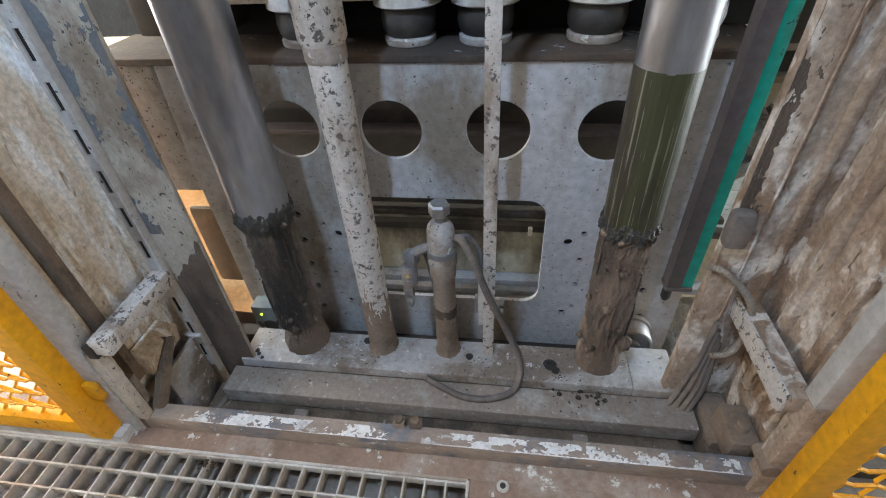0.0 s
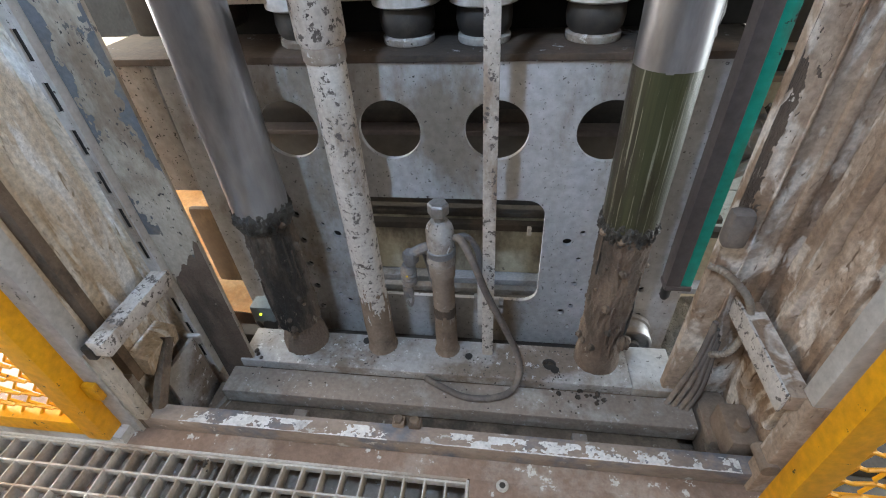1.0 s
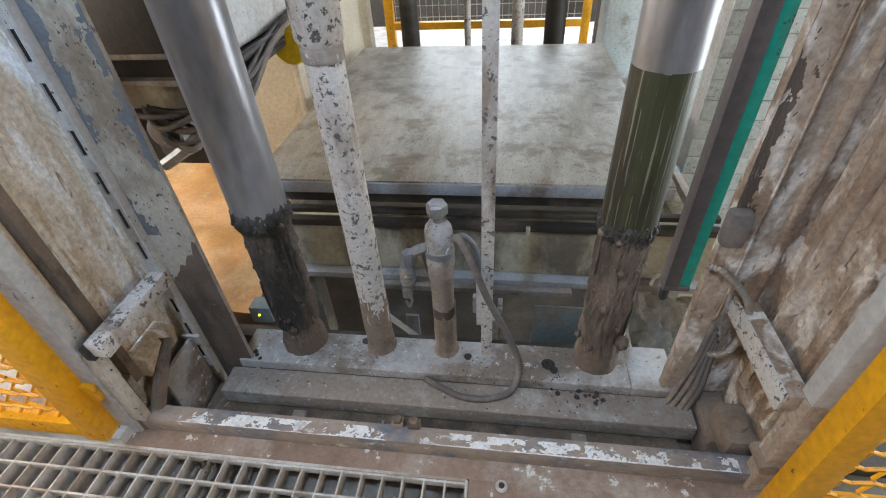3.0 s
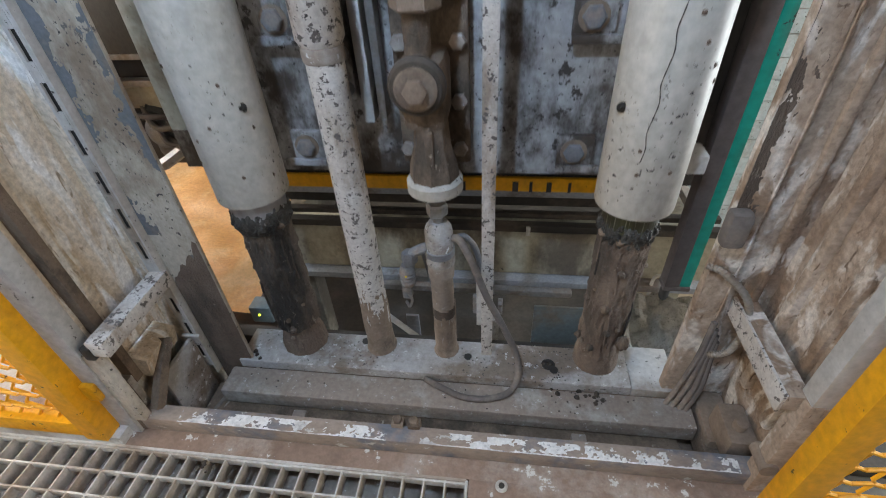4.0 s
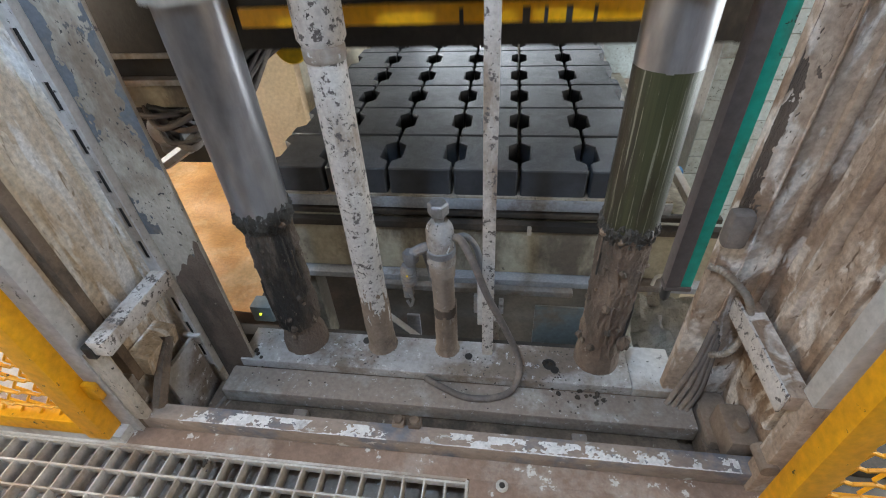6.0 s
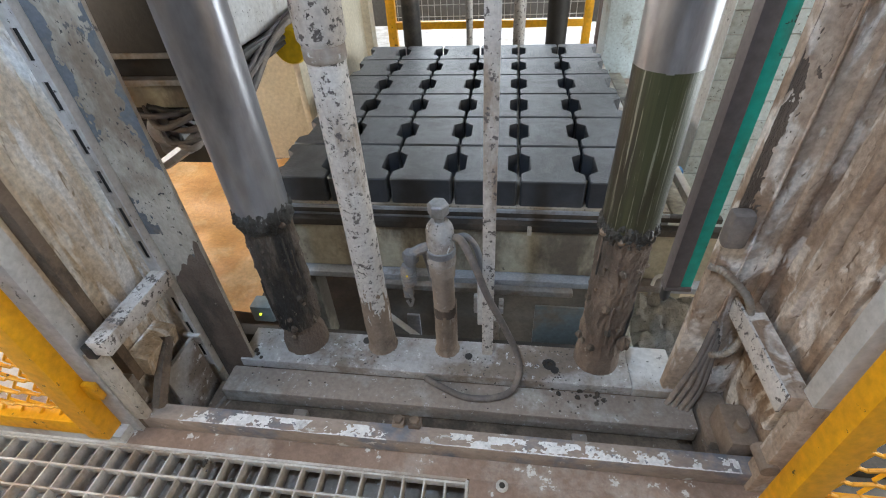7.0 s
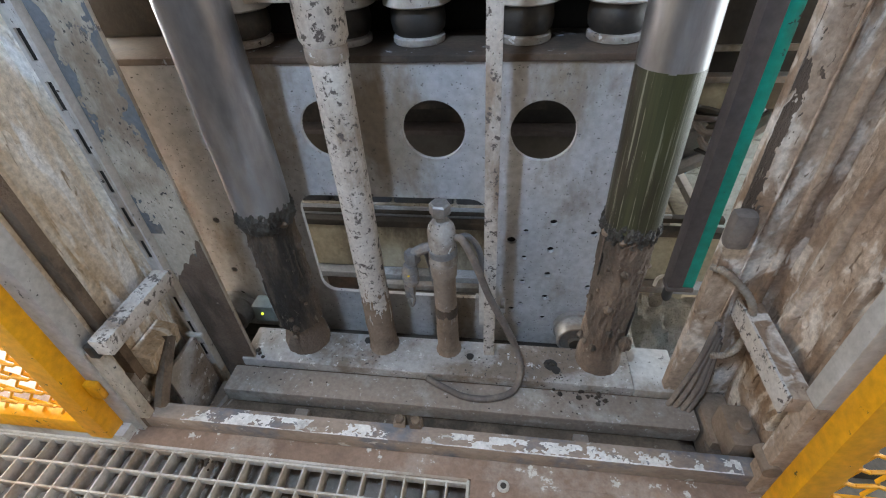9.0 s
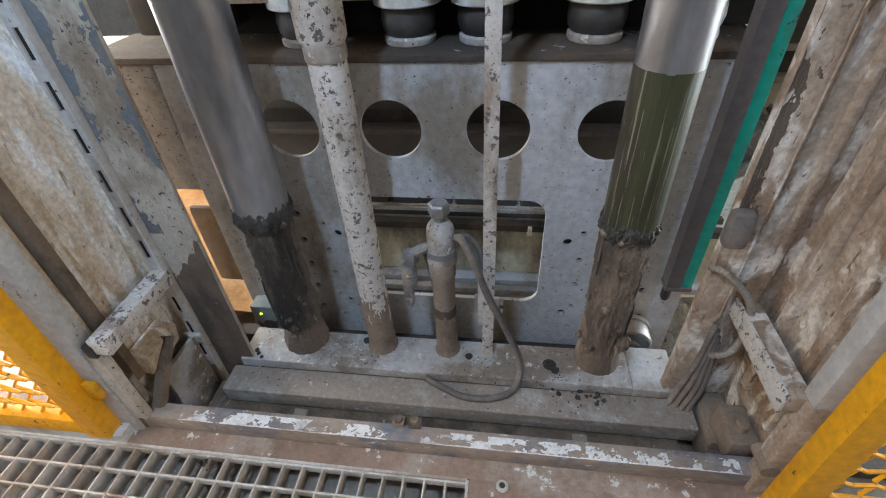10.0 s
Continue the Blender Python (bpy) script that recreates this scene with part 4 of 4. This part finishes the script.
    holes.append((-0.14 + sx * 0.30, 0.27, 0.013))
    holes.append((-0.14 + sx * 0.31, 0.02, 0.011))
    holes += [(-0.14 + sx * 0.50, 0.30, 0.010), (-0.14 + sx * 0.51, 0.12, 0.010), (-0.14 + sx * 0.52, 0.02, 0.012)]
part("side_plate", plate_with_holes(-0.768, 0.47, -0.14, 0.712, YC, 0.012, holes, (-0.385, 0.10, 0.055, 0.392, 0.045)), M["panel"], carriage, "pale blue-grey plate with four round holes")
# sheets added behind the bolt holes, their shade given as near-black colour
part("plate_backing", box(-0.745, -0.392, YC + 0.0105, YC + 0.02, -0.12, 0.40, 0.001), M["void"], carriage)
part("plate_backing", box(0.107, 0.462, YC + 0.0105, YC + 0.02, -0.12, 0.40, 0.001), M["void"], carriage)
part("top_flange", box(-0.95, 0.475, YC - 0.012, YC + 0.20, 0.713, 0.728, 0.003), M["rust_flange"], carriage, "rusty brown top flange")
part("end_plate", box(-1.50, -0.783, YC, YC + 0.018, 0.392, 0.712, 0.004), M["panel"], carriage)
part("seam_cover", box(-0.80, -0.76, YC + 0.021, YC + 0.03, 0.39, 0.71, 0.002), M["dark_steel"], carriage)
# added plate stands in for the wavy sheet behind, painted a darker brown
part("end_plate_lower", box(-0.90, -0.80, YC + 0.05, YC + 0.07, 0.02, 0.30, 0.012), M["brown_plate"], carriage, "brown lower plate in place of the sheet behind")
for k, x in enumerate((-0.445, -0.215, -0.055, 0.165, 0.345)):
    bz = 0.729
    part("buffer_disc", lathe([(0.053, 0), (0.055, 0.003), (0.055, 0.013), (0.050, 0.016)], x, YC + 0.09, 40, 0, "z", None, bz), M["dusty_plate"], carriage, "white disc under a rubber buffer")
    part("rubber_buffer", lathe([(0.048, 0.0165), (0.055, 0.026), (0.058, 0.044), (0.056, 0.064), (0.050, 0.072)], x, YC + 0.09, 40, 0, "z", None, bz), M["black"], carriage, "black rubber buffer")
    part("buffer_cap", lathe([(0.062, 0.072), (0.070, 0.076), (0.070, 0.16), (0.062, 0.165)], x, YC + 0.09, 40, 0, "z", None, bz), M["pale"], carriage, "pale painted buffer cap")
part("upper_beam", box(-0.60, 0.66, YC + 0.035, YC + 0.165, 0.818, 1.02, 0.004), M["flange"], carriage)
part("end_block", box(-0.80, -0.601, YC + 0.03, YC + 0.16, 0.76, 1.02, 0.012), M["dark_steel"], carriage, "dark brown end block")
# added near-black sheet paints the shade between the buffers
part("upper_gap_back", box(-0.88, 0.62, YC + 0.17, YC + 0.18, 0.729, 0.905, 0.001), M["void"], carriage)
part("front_cap", box(0.478, 0.715, YC + 0.02, YC + 0.028, 0.731, 0.86, 0.002), M["dark_steel"], carriage)
part("inner_wall", box(-0.90, 0.62, 2.45, 2.47, 0.58, 1.0, 0.003), M["dark_steel"], carriage)
part("inner_wall", box(-0.90, 0.46, 1.26, 1.28, 0.30, 0.42, 0.003), M["hall"], carriage, "dirty olive-beige hopper wall")
part("inner_wall", box(-0.90, 0.46, 1.28, 1.30, 0.425, 0.80, 0.003), M["dark_steel"], carriage)
part("inner_angle", box(-0.90, 0.46, 1.20, 1.258, 0.432, 0.446, 0.002), M["dark_rail"], carriage)
part("inner_angle", box(-0.90, 0.46, 1.22, 1.26, 0.50, 0.53, 0.002), M["dark_steel"], carriage)
part("roof", box(-0.90, 0.64, 1.17, 2.47, 0.80, 0.83, 0.003), M["dark_steel"], carriage)
part("side_beam", box(0.60, 0.66, 1.17, 2.47, 0.66, 0.80, 0.004), M["pale"], carriage)
part("side_beam", box(0.60, 0.66, 1.17, 2.47, 0.60, 0.655, 0.004), M["dark_steel"], carriage)
part("front_rail", box(0.476, 0.69, YC + 0.03, YC + 0.06, 0.715, 0.728, 0.002), M["steel"], carriage)
part("front_rail", box(0.476, 0.69, YC + 0.03, YC + 0.06, 0.655, 0.668, 0.002), M["steel"], carriage)
part("front_recess", box(0.48, 0.715, YC + 0.07, YC + 0.09, 0.656, 0.714, 0.002), M["black"], carriage)
part("back_panel", box(0.478, 0.69, YC + 0.05, YC + 0.06, 0.595, 0.6545, 0.003), M["beige"], carriage, "olive-beige back panel")
part("gearbox", box(0.492, 0.575, YC + 0.065, YC + 0.16, 0.455, 0.592, 0.015), M["steel"], carriage, "grey gearbox with round cover")
part("gearbox_cover", lathe([(0.042, 0), (0.042, -0.012), (0.024, -0.018), (0.022, -0.03), (0.016, -0.032)], 0.535, YC + 0.065, 32, 0, "y", None, 0.53), M["steel"], carriage)
part("gearbox_arm", tube([(0.50, YC + 0.05, 0.44), (0.60, YC + 0.05, 0.50), (0.69, YC + 0.06, 0.575)], 0.016, 6, 0, None, 4), M["steel"], carriage)
part("gearbox_bracket", box(0.60, 0.70, YC + 0.08, YC + 0.12, 0.545, 0.60, 0.01), M["dark_steel"], carriage)
part("drive_housing", box(-0.90, 0.655, 1.13, 1.168, 0.73, 0.875, 0.003), M["dark_steel"], carriage)
rng = random.Random(11)
for k in range(11):
    a = rng.uniform(0.53, 0.60)
    pts = [(rng.uniform(0.48, 0.53), YC + rng.uniform(0.03, 0.1), a + rng.uniform(-0.02, 0.03)), (rng.uniform(0.54, 0.62), YC + rng.uniform(0.02, 0.08), a - rng.uniform(0.0, 0.05)),
           (rng.uniform(0.62, 0.68), YC + rng.uniform(0.05, 0.14), a + rng.uniform(-0.02, 0.05)), (rng.uniform(0.67, 0.72), YC + rng.uniform(0.16, 0.25), a + rng.uniform(0.0, 0.06)),
           (0.69 + rng.uniform(-0.02, 0.02), 1.5, 0.64 + rng.uniform(-0.02, 0.04)), (0.69, 2.2, 0.66 + rng.uniform(-0.02, 0.04))]
    part("carriage_hose", tube(pts, rng.uniform(0.006, 0.010), 8), M[("hose", "black", "dark_rail")[k % 3]], carriage)
part("cable_tray", box(0.66, 0.70, 1.20, 1.44, 0.62, 0.632, 0.003), M["dark_steel"], carriage)
part("motor", lathe([(0.050, 0), (0.056, 0.01), (0.056, 0.09), (0.050, 0.10)], 0.711, 1.45, 32, 0, "y", None, 0.607), M["yellow_bright"], carriage, "bright yellow motor cover")
part("motor_body", lathe([(0.056, 0.10), (0.060, 0.11), (0.060, 0.17), (0.045, 0.19)], 0.711, 1.45, 32, 0, "y", None, 0.607), M["dark_steel"], carriage)
for x in (-0.675, 0.352):
    wheel = part("wheel", lathe([(0.030, 0.012), (0.046, 0.010), (0.049, 0), (0.054, 0.002), (0.056, 0.006), (0.056, 0.044), (0.0622, 0.046), (0.0622, 0.062), (0.055, 0.068)], x, YC - 0.085, 48, 0, "y", None, -0.014), M["steel"], carriage, "flanged steel roller")
    part("hub", lathe([(0.022, 0), (0.024, 0.01)], x, YC - 0.095, 20, 0, "y", None, -0.014), M["dark_steel"], wheel)
rail = solid("carriage_rail", box(-2.1, 0.385, 0.862, 0.905, -0.14, -0.0765, 0.003), M["dark_steel"], "dark steel rail carrying the carriage rollers", "rail")

# ---- pressing head with mould, moving up and down ----
head = thing("pressing_head", "pale grey pressing head with white sleeves on the guide columns", "press head", (-0.14, 0.80, 0.40))
for x, r in ((-0.537, 0.0755), (0.252, 0.0745)):
    ri = r - 0.011
    part("guide_sleeve", lathe([(ri, 0.470), (r - 0.001, 0.465), (r, 0.469), (r, 0.846), (r - 0.004, 0.852), (ri, 0.853)], x, 0.80, 64), M["sleeve"], head, "cream-white guide sleeve")
    part("clamp_ring", lathe([(ri, 0.854), (r + 0.004, 0.858), (r + 0.004, 0.90), (r + 0.016, 0.905), (r + 0.016, 1.05), (ri, 1.055)], x, 0.80, 48), M["dark_steel"], head)
    part("grease_nipple", lathe([(0.009, 0), (0.009, -0.003), (0.004, -0.004), (0.004, -0.008)], x + (0.062 if x < 0 else -0.066), 0.80 - r * 0.52, 14, 0, "y", None, 0.668), M["dark_steel"], head)
part("paint_crack", tube([(0.224 + 0.003 * math.sin(k * 2.1) + 0.0012 * k, 0.7258 + 0.0006 * math.sin(k * 1.3), 0.585 + 0.026 * k) for k in range(11)], 0.0005, 5, 0.0005, None, 3), M["dark_steel"], head)
rng = random.Random(31)
for x, r in ((-0.537, 0.0755), (0.252, 0.0745)):
    for k in range(9):
        a, z = rng.uniform(math.pi * 1.1, math.pi * 1.9), rng.uniform(0.49, 0.83)
        part("rust_spot", lathe([(0.0042, 0), (0.0036, -0.0012), (0.002, -0.0018)], x + (r - 0.0004) * math.cos(a), 0.80 + (r - 0.0004) * math.sin(a), 8, 0.0012, "y", None, z, rng.random() * 9), M["mud_brown"], head)
part("front_plate", box(-0.60, 0.31, 0.905, 0.935, 0.458, 1.05, 0.004), M["head_plate"], head)
part("side_wing", box(-0.765, -0.612, 0.915, 0.932, 0.55, 0.822, 0.004), M["pale_blue"], head, "pale blue side wing")
part("side_wing_foot", box(-0.765, -0.612, 0.916, 0.931, 0.455, 0.5495, 0.004), M["head_plate"], head)
# dark sheet added to paint the gap right of the sleeve black
part("side_wing", box(0.311, 0.475, 0.935, 0.95, 0.47, 1.05, 0.004), M["dark_steel"], head, "dark sheet in the shaded gap beside the right sleeve")
for x, z in ((-0.436, 0.784), (-0.433, 0.528), (0.142, 0.777), (0.139, 0.522)):
    bm = box(x - 0.034, x + 0.040, 0.888, 0.9045, z - 0.036, z + 0.034, 0.005)
    box(x - 0.034 if x > 0 else x - 0.055, x + 0.055 if x > 0 else x + 0.040, 0.878, 0.889, z - 0.044, z - 0.028, 0.003, bm)
    lug = part("lug", bm, M["head_plate"], head)
    part("bolt_head", hexagon(x, 0.889, z, 0.021, -0.016, "y"), M["fitting"], lug)
    part("bolt_washer", lathe([(0.027, 0), (0.027, -0.003), (0.024, -0.004)], x, 0.8885, 24, 0, "y", None, z), M["mud_pale"], lug)
part("clevis_plate", box(-0.215, -0.072, 0.876, 0.904, 0.50, 1.05, 0.005), M["mud_coat"], head)
for x in (-0.092, -0.20):
    for z in (0.535, 0.635, 0.745, 0.83):
        part("plate_bolt", hexagon(x, 0.875, z, 0.016, -0.013, "y"), M["channel"], head)
part("arm_plate", box(-0.284, -0.262, 0.862, 0.903, 0.595, 1.0, 0.003), M["pale"], head)
part("arm_plate", box(-0.254, -0.238, 0.868, 0.903, 0.60, 1.0, 0.003), M["steel"], head)
part("fitting_block", box(-0.320, -0.292, 0.865, 0.903, 0.64, 0.82, 0.006), M["head_plate"], head)
for z in (0.665, 0.73, 0.79):
    part("hose_fitting", lathe([(0.012, 0), (0.014, -0.008), (0.010, -0.022)], -0.306, 0.865, 12, 0, "y", None, z), M["steel"], head)
part("clevis", box(-0.185, -0.105, 0.765, 0.875, 0.615, 0.745, 0.022), M["mud_coat"], head)
eye = part("eye_washer", lathe([(0.046, 0), (0.050, -0.006), (0.050, -0.014), (0.044, -0.022)], -0.150, 0.766, 40, 0, "y", None, 0.705), M["dark_steel"], head)
part("eye_ring", lathe([(0.036, 0), (0.037, -0.006), (0.033, -0.009)], -0.150, 0.744, 32, 0, "y", None, 0.705), M["mud_pale"], eye)
part("eye_bolt", hexagon(-0.150, 0.736, 0.705, 0.021, -0.014, "y"), M["mud_pale"], eye)
part("threaded_rod", lathe([(0.0225 + (0.0006 if k % 2 else -0.0006), 0.74 + 0.0026 * k) for k in range(30)], -0.150, 0.79, 28), M["mud_coat"], head)
part("rod_nut", hexagon(-0.149, 0.79, 0.815, 0.042, 0.036), M["mud_pale"], head)
part("rod_nut", hexagon(-0.149, 0.79, 0.868, 0.042, 0.04), M["mud_pale"], head)
part("rod_stub", lathe([(0.032, 0.90), (0.032, 1.10)], -0.149, 0.79, 28), M["mud_pale"], head)
bm = lathe([(0.050, 0.512), (0.048, 0.535), (0.036, 0.58), (0.032, 0.63)], -0.138, 0.80, 8)
box(-0.146, -0.130, 0.758, 0.87, 0.512, 0.62, 0.003, bm)
part("stop_arm", bm, M["mud_coat"], head)
part("stop_disc", lathe([(0.050, 0.480), (0.0565, 0.484), (0.0565, 0.506), (0.049, 0.513)], -0.138, 0.80, 48), M["sleeve"], head, "white stop disc")
mould = part("mould_front", box(-0.86, 0.52, 1.176, 1.200, 0.275, 0.72, 0.003), M["dark_steel"], head)
part("yellow_edge", box(-0.55, 0.36, 0.965, 0.976, 0.376, 0.412, 0.002), M["yellow"], head, "yellow-orange mould edge strip")
rng = random.Random(8)
part("edge_hanger", box(-0.55, 0.36, 0.977, 0.99, 0.376, 0.50, 0.002), M["dark_steel"], head)
for x in (-0.10, 0.02, 0.06, 0.10, 0.15):
    part("edge_stain", box(x, x + rng.uniform(0.006, 0.014), 0.9632, 0.9648, 0.376, 0.403, 0), M["black"], head)
part("mould_side", box(-0.86, -0.838, 1.20, 2.78, 0.265, 0.72, 0.003), M["dark_steel"], head)
part("mould_side", box(0.510, 0.532, 1.20, 2.78, 0.265, 0.72, 0.003), M["dark_steel"], head)
part("mould_back", box(-0.86, 0.532, 2.78, 2.80, 0.265, 0.72, 0.003), M["dark_steel"], head)
part("tamper_plate", box(-0.83, 0.50, 1.21, 2.77, 0.38, 0.42, 0.003), M["dark_steel"], head)
part("bridge", box(-0.60, 0.31, 0.936, 1.175, 0.50, 0.60, 0.004), M["dark_steel"], head)
part("sensor_block", box(0.345, 0.385, 0.84, 0.90, 0.50, 0.54, 0.005), M["pale"], head)
part("sensor_arm", box(0.30, 0.35, 0.89, 0.905, 0.505, 0.535, 0.003), M["black"], head)

# ---- beyond the machine ----
far = thing("rear_fence", "yellow safety fence with wire mesh behind the machine", "fence", (-0.1, 3.35, 0.05))
part("bottom_rail", box(-0.78, 0.46, 3.33, 3.38, 0.195, 0.242, 0.004), M["yellow"], far)
part("post", box(-0.84, -0.78, 3.33, 3.38, 0.02, 1.6, 0.004), M["yellow"], far)
part("post", box(0.46, 0.512, 3.33, 3.38, 0.02, 1.6, 0.004), M["yellow"], far)
part("outer_post", box(0.56, 0.60, 3.42, 3.46, 0.02, 1.6, 0.004), M["dark_rail"], far)
for i in range(29):
    x = -0.765 + i * 0.042
    part("wire", box(x - 0.002, x + 0.002, 3.353, 3.357, 0.242, 1.5, 0), M["galv"], far)
for i in range(18):
    z = 0.27 + i * 0.07
    part("wire", box(-0.78, 0.46, 3.350, 3.354, z - 0.002, z + 0.002, 0), M["galv"], far)
slab("rear_walkway", -1.4, 1.3, 2.84, 4.2, -0.05, 0.02, "galv", "bright steel walkway behind the machine", "walkway")
for x, w in ((-0.60, 0.055), (0.262, 0.060)):
    solid("rear_guide_column", lathe(cyl_profile(w, -0.1, 2.2, 2), x, 2.98, 32), M["dark_steel"], "dark steel guide column at the machine rear", "guide column", "rear guide columns")
for x, w in ((-0.25, 0.02), (0.045, 0.035)):
    solid("rear_pipe", lathe(cyl_profile(w, -0.1, 2.2, 2), x, 2.98, 24), M["white_pipe"], "thin pale upright pipe at the machine rear", "pipe", "rear pipes")
solid("rear_post", box(0.525, 0.72, 2.86, 3.1, -0.5, 2.4, 0.006), M["pale_blue"], "wide pale blue-grey machine post", "post")
side_post = thing("side_post", "pale green-grey post of stacked strips beside the pallet", "post", (0.82, 1.78, -0.55))
part("core", box(0.704, 0.946, 1.725, 1.84, -0.55, 2.4, 0.004), M["pale"], side_post)
for k in range(40):
    part("strip", box(0.70, 0.95, 1.715, 1.7245, -0.55 + 0.0735 * k, -0.55 + 0.0735 * k + 0.070, 0.001), M["pale_blue"], side_post)
solid("cream_side_panel", box(-0.93, -0.90, 1.95, 2.98, 0.10, 2.2, 0.004), M["cream"], "cream painted guard panel along the pallet", "panel")
solid("cream_box", box(-2.3, -0.95, 2.08, 2.4, -0.12, 0.42, 0.006), M["cream"], "cream painted machine housing behind the sheet", "housing")
solid("cream_wall", box(-2.2, -0.86, 3.0, 3.1, -0.55, 2.4, 0.006), M["cream"], "cream painted machine panel at the rear", "panel")
bm = bmesh.new()
nx, ny = 40, 40
grid = [[bm.verts.new((-2.6 + 1.76 * i / nx, 1.0 + 1.07 * j / ny, -0.12 + 0.035 * noise.fractal(Vector((i * 0.13, j * 0.09, 1.7)), 0.8, 2.0, 3))) for j in range(ny + 1)] for i in range(nx + 1)]
for i in range(nx):
    for j in range(ny):
        bm.faces.new((grid[i][j], grid[i + 1][j], grid[i + 1][j + 1], grid[i][j + 1]))
bmesh.ops.solidify(bm, geom=bm.faces[:], thickness=0.02)
solid("wooden_sheet", bm, M["orange_sheet"], "orange-brown wavy sheet dusted with sand", "sheet")
chute = thing("side_chute", "pale yellow steel chute with grey sand", "chute", (0.6, 1.2, -0.55))
part("chute_plate", box(0.35, 0.70, 0.93, 1.30, -0.31, -0.28, 0.004), M["pale"], chute)
bm = box(-0.15, 0.15, -0.008, 0.008, 0, 0.42, 0.003)
bmesh.ops.transform(bm, matrix=pose(0.55, 1.215, -0.30, -28), verts=bm.verts[:])
part("chute_wall", bm, M["cream"], chute, "cream sloping back sheet of the chute")
part("chute_lip", box(0.395, 0.402, 0.95, 1.16, -0.279, -0.13, 0.002), M["pale_blue"], chute, "pale blue chute lip")
bm = bmesh.new()
rng = random.Random(6)
rows = [[bm.verts.new((0.405 + 0.28 * i / 20, 0.94 + 0.25 * j / 18, -0.268 + 0.03 * i / 20 + 0.13 * j / 18 + 0.035 * noise.fractal(Vector((i * 0.2, j * 0.2, 4.0)), 0.7, 2.0, 4) + rng.uniform(-0.005, 0.005))) for j in range(19)] for i in range(21)]
for i in range(20):
    for j in range(18):
        bm.faces.new((rows[i][j], rows[i + 1][j], rows[i + 1][j + 1], rows[i][j + 1]))
bmesh.ops.solidify(bm, geom=bm.faces[:], thickness=0.015)
part("chute_sand", bm, M["sand"], chute, "heap of speckled grey sand")
part("chute_hook", tube([(0.50, 1.195, -0.16), (0.50, 1.19, -0.06), (0.53, 1.19, -0.045)], 0.006, 8), M["pale"], chute)
solid("roller_guide", box(0.575, 0.60, 1.20, 1.9, 0.14, 0.17, 0.003), M["sleeve"], "white guide strip along the pallet edge", "guide strip")
solid("white_cover", box(0.655, 0.76, 1.90, 2.5, 0.10, 0.20, 0.004), M["sleeve"], "white sheet-metal cover beside the posts", "cover")
solid("blue_bracket", box(0.62, 0.66, 1.62, 1.66, 0.06, 0.10, 0.004), M["blue"], "small blue bracket beside the pallet", "bracket")
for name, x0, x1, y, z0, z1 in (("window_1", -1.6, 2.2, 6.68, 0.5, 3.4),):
    solid(name, box(x0, x1, y, y + 0.02, z0, z1, 0), M["daylight"], "glowing daylight pane in a hall opening", "window", "", "structure")
# added glowing pane, out of view, fills the east gate opening
solid("east_glow_pane", box(3.68, 3.70, 0.5, 3.1, -0.59, 1.4, 0), M["daylight"], "glowing daylight pane in a hall opening", "window", "", "structure")
sensor = thing("sensor_box", "small blue-green sensor box with yellow light", "sensor", (-0.68, 0.86, 0.0))
part("box", box(-0.72, -0.655, 0.85, 0.90, 0.0, 0.06, 0.005), M["teal_box"], sensor)
part("lamp", lathe([(0.0035, 0), (0.0035, -0.003)], -0.69, 0.849, 12, 0, "y", None, 0.035), M["led"], sensor, "yellow indicator light")


# ---- what moves ----
def motions():
    cx, cy, cz = carriage.location
    slide = ((0, 0), (1.1, 0), (1.2, -0.02), (1.3, -0.09), (1.4, -0.19), (1.5, -0.30), (1.6, -0.41), (1.7, -0.51), (1.8, -0.605),
             (1.9, -0.70), (2.0, -0.795), (2.1, -0.888), (2.2, -0.97), (2.3, -1.04), (2.4, -1.105), (2.5, -1.165), (2.6, -1.22), (2.7, -1.29),
             (2.9, -1.38), (3.2, -1.40), (7.0, -1.40), (7.1, -1.39), (7.3, -1.30), (7.5, -1.145), (7.6, -1.075), (7.8, -0.92), (7.9, -0.825),
             (8.0, -0.715), (8.1, -0.62), (8.2, -0.52), (8.3, -0.42), (8.4, -0.30), (8.5, -0.235), (8.6, -0.175), (8.7, -0.155), (9.0, -0.143),
             (9.1, -0.115), (9.2, -0.055), (9.3, -0.022), (9.4, -0.004), (9.5, 0), (10, 0))
    walk(carriage, [(t, pose(cx + s, cy, cz)) for t, s in slide])
    hx, hy, hz = head.location
    lift = ((0, 1.0), (2.9, 1.0), (3.1, 0.90), (3.8, 0.15), (3.9, 0.075), (4.0, 0.025), (4.1, 0.010), (4.2, 0.007), (4.7, 0.007), (4.8, 0.022), (5.0, 0.097), (5.3, 0.162),
            (5.5, 0.191), (5.7, 0.245), (6.3, 0.65), (6.7, 0.98), (6.9, 1.0), (10, 1.0))
    walk(head, [(t, pose(hx, hy, hz + s)) for t, s in lift])
    px, py, pz = pallet.location
    drop = ((0, 0), (4.7, 0), (5.5, -0.022), (5.7, -0.03), (6.6, -0.09), (10, -0.09))
    walk(pallet, [(t, pose(px, py, pz + s)) for t, s in drop])
    ride = [(t, max(s - 0.007, 0)) for t, s in lift if t <= 4.2] + [(4.7, 0)] + [(t, s) for t, s in drop if t > 4.7]
    for ob, x, y in BLOCKS:
        walk(ob, [(t, pose(x, y, PALLET_TOP + 0.001 + s)) for t, s in ride])


motions()
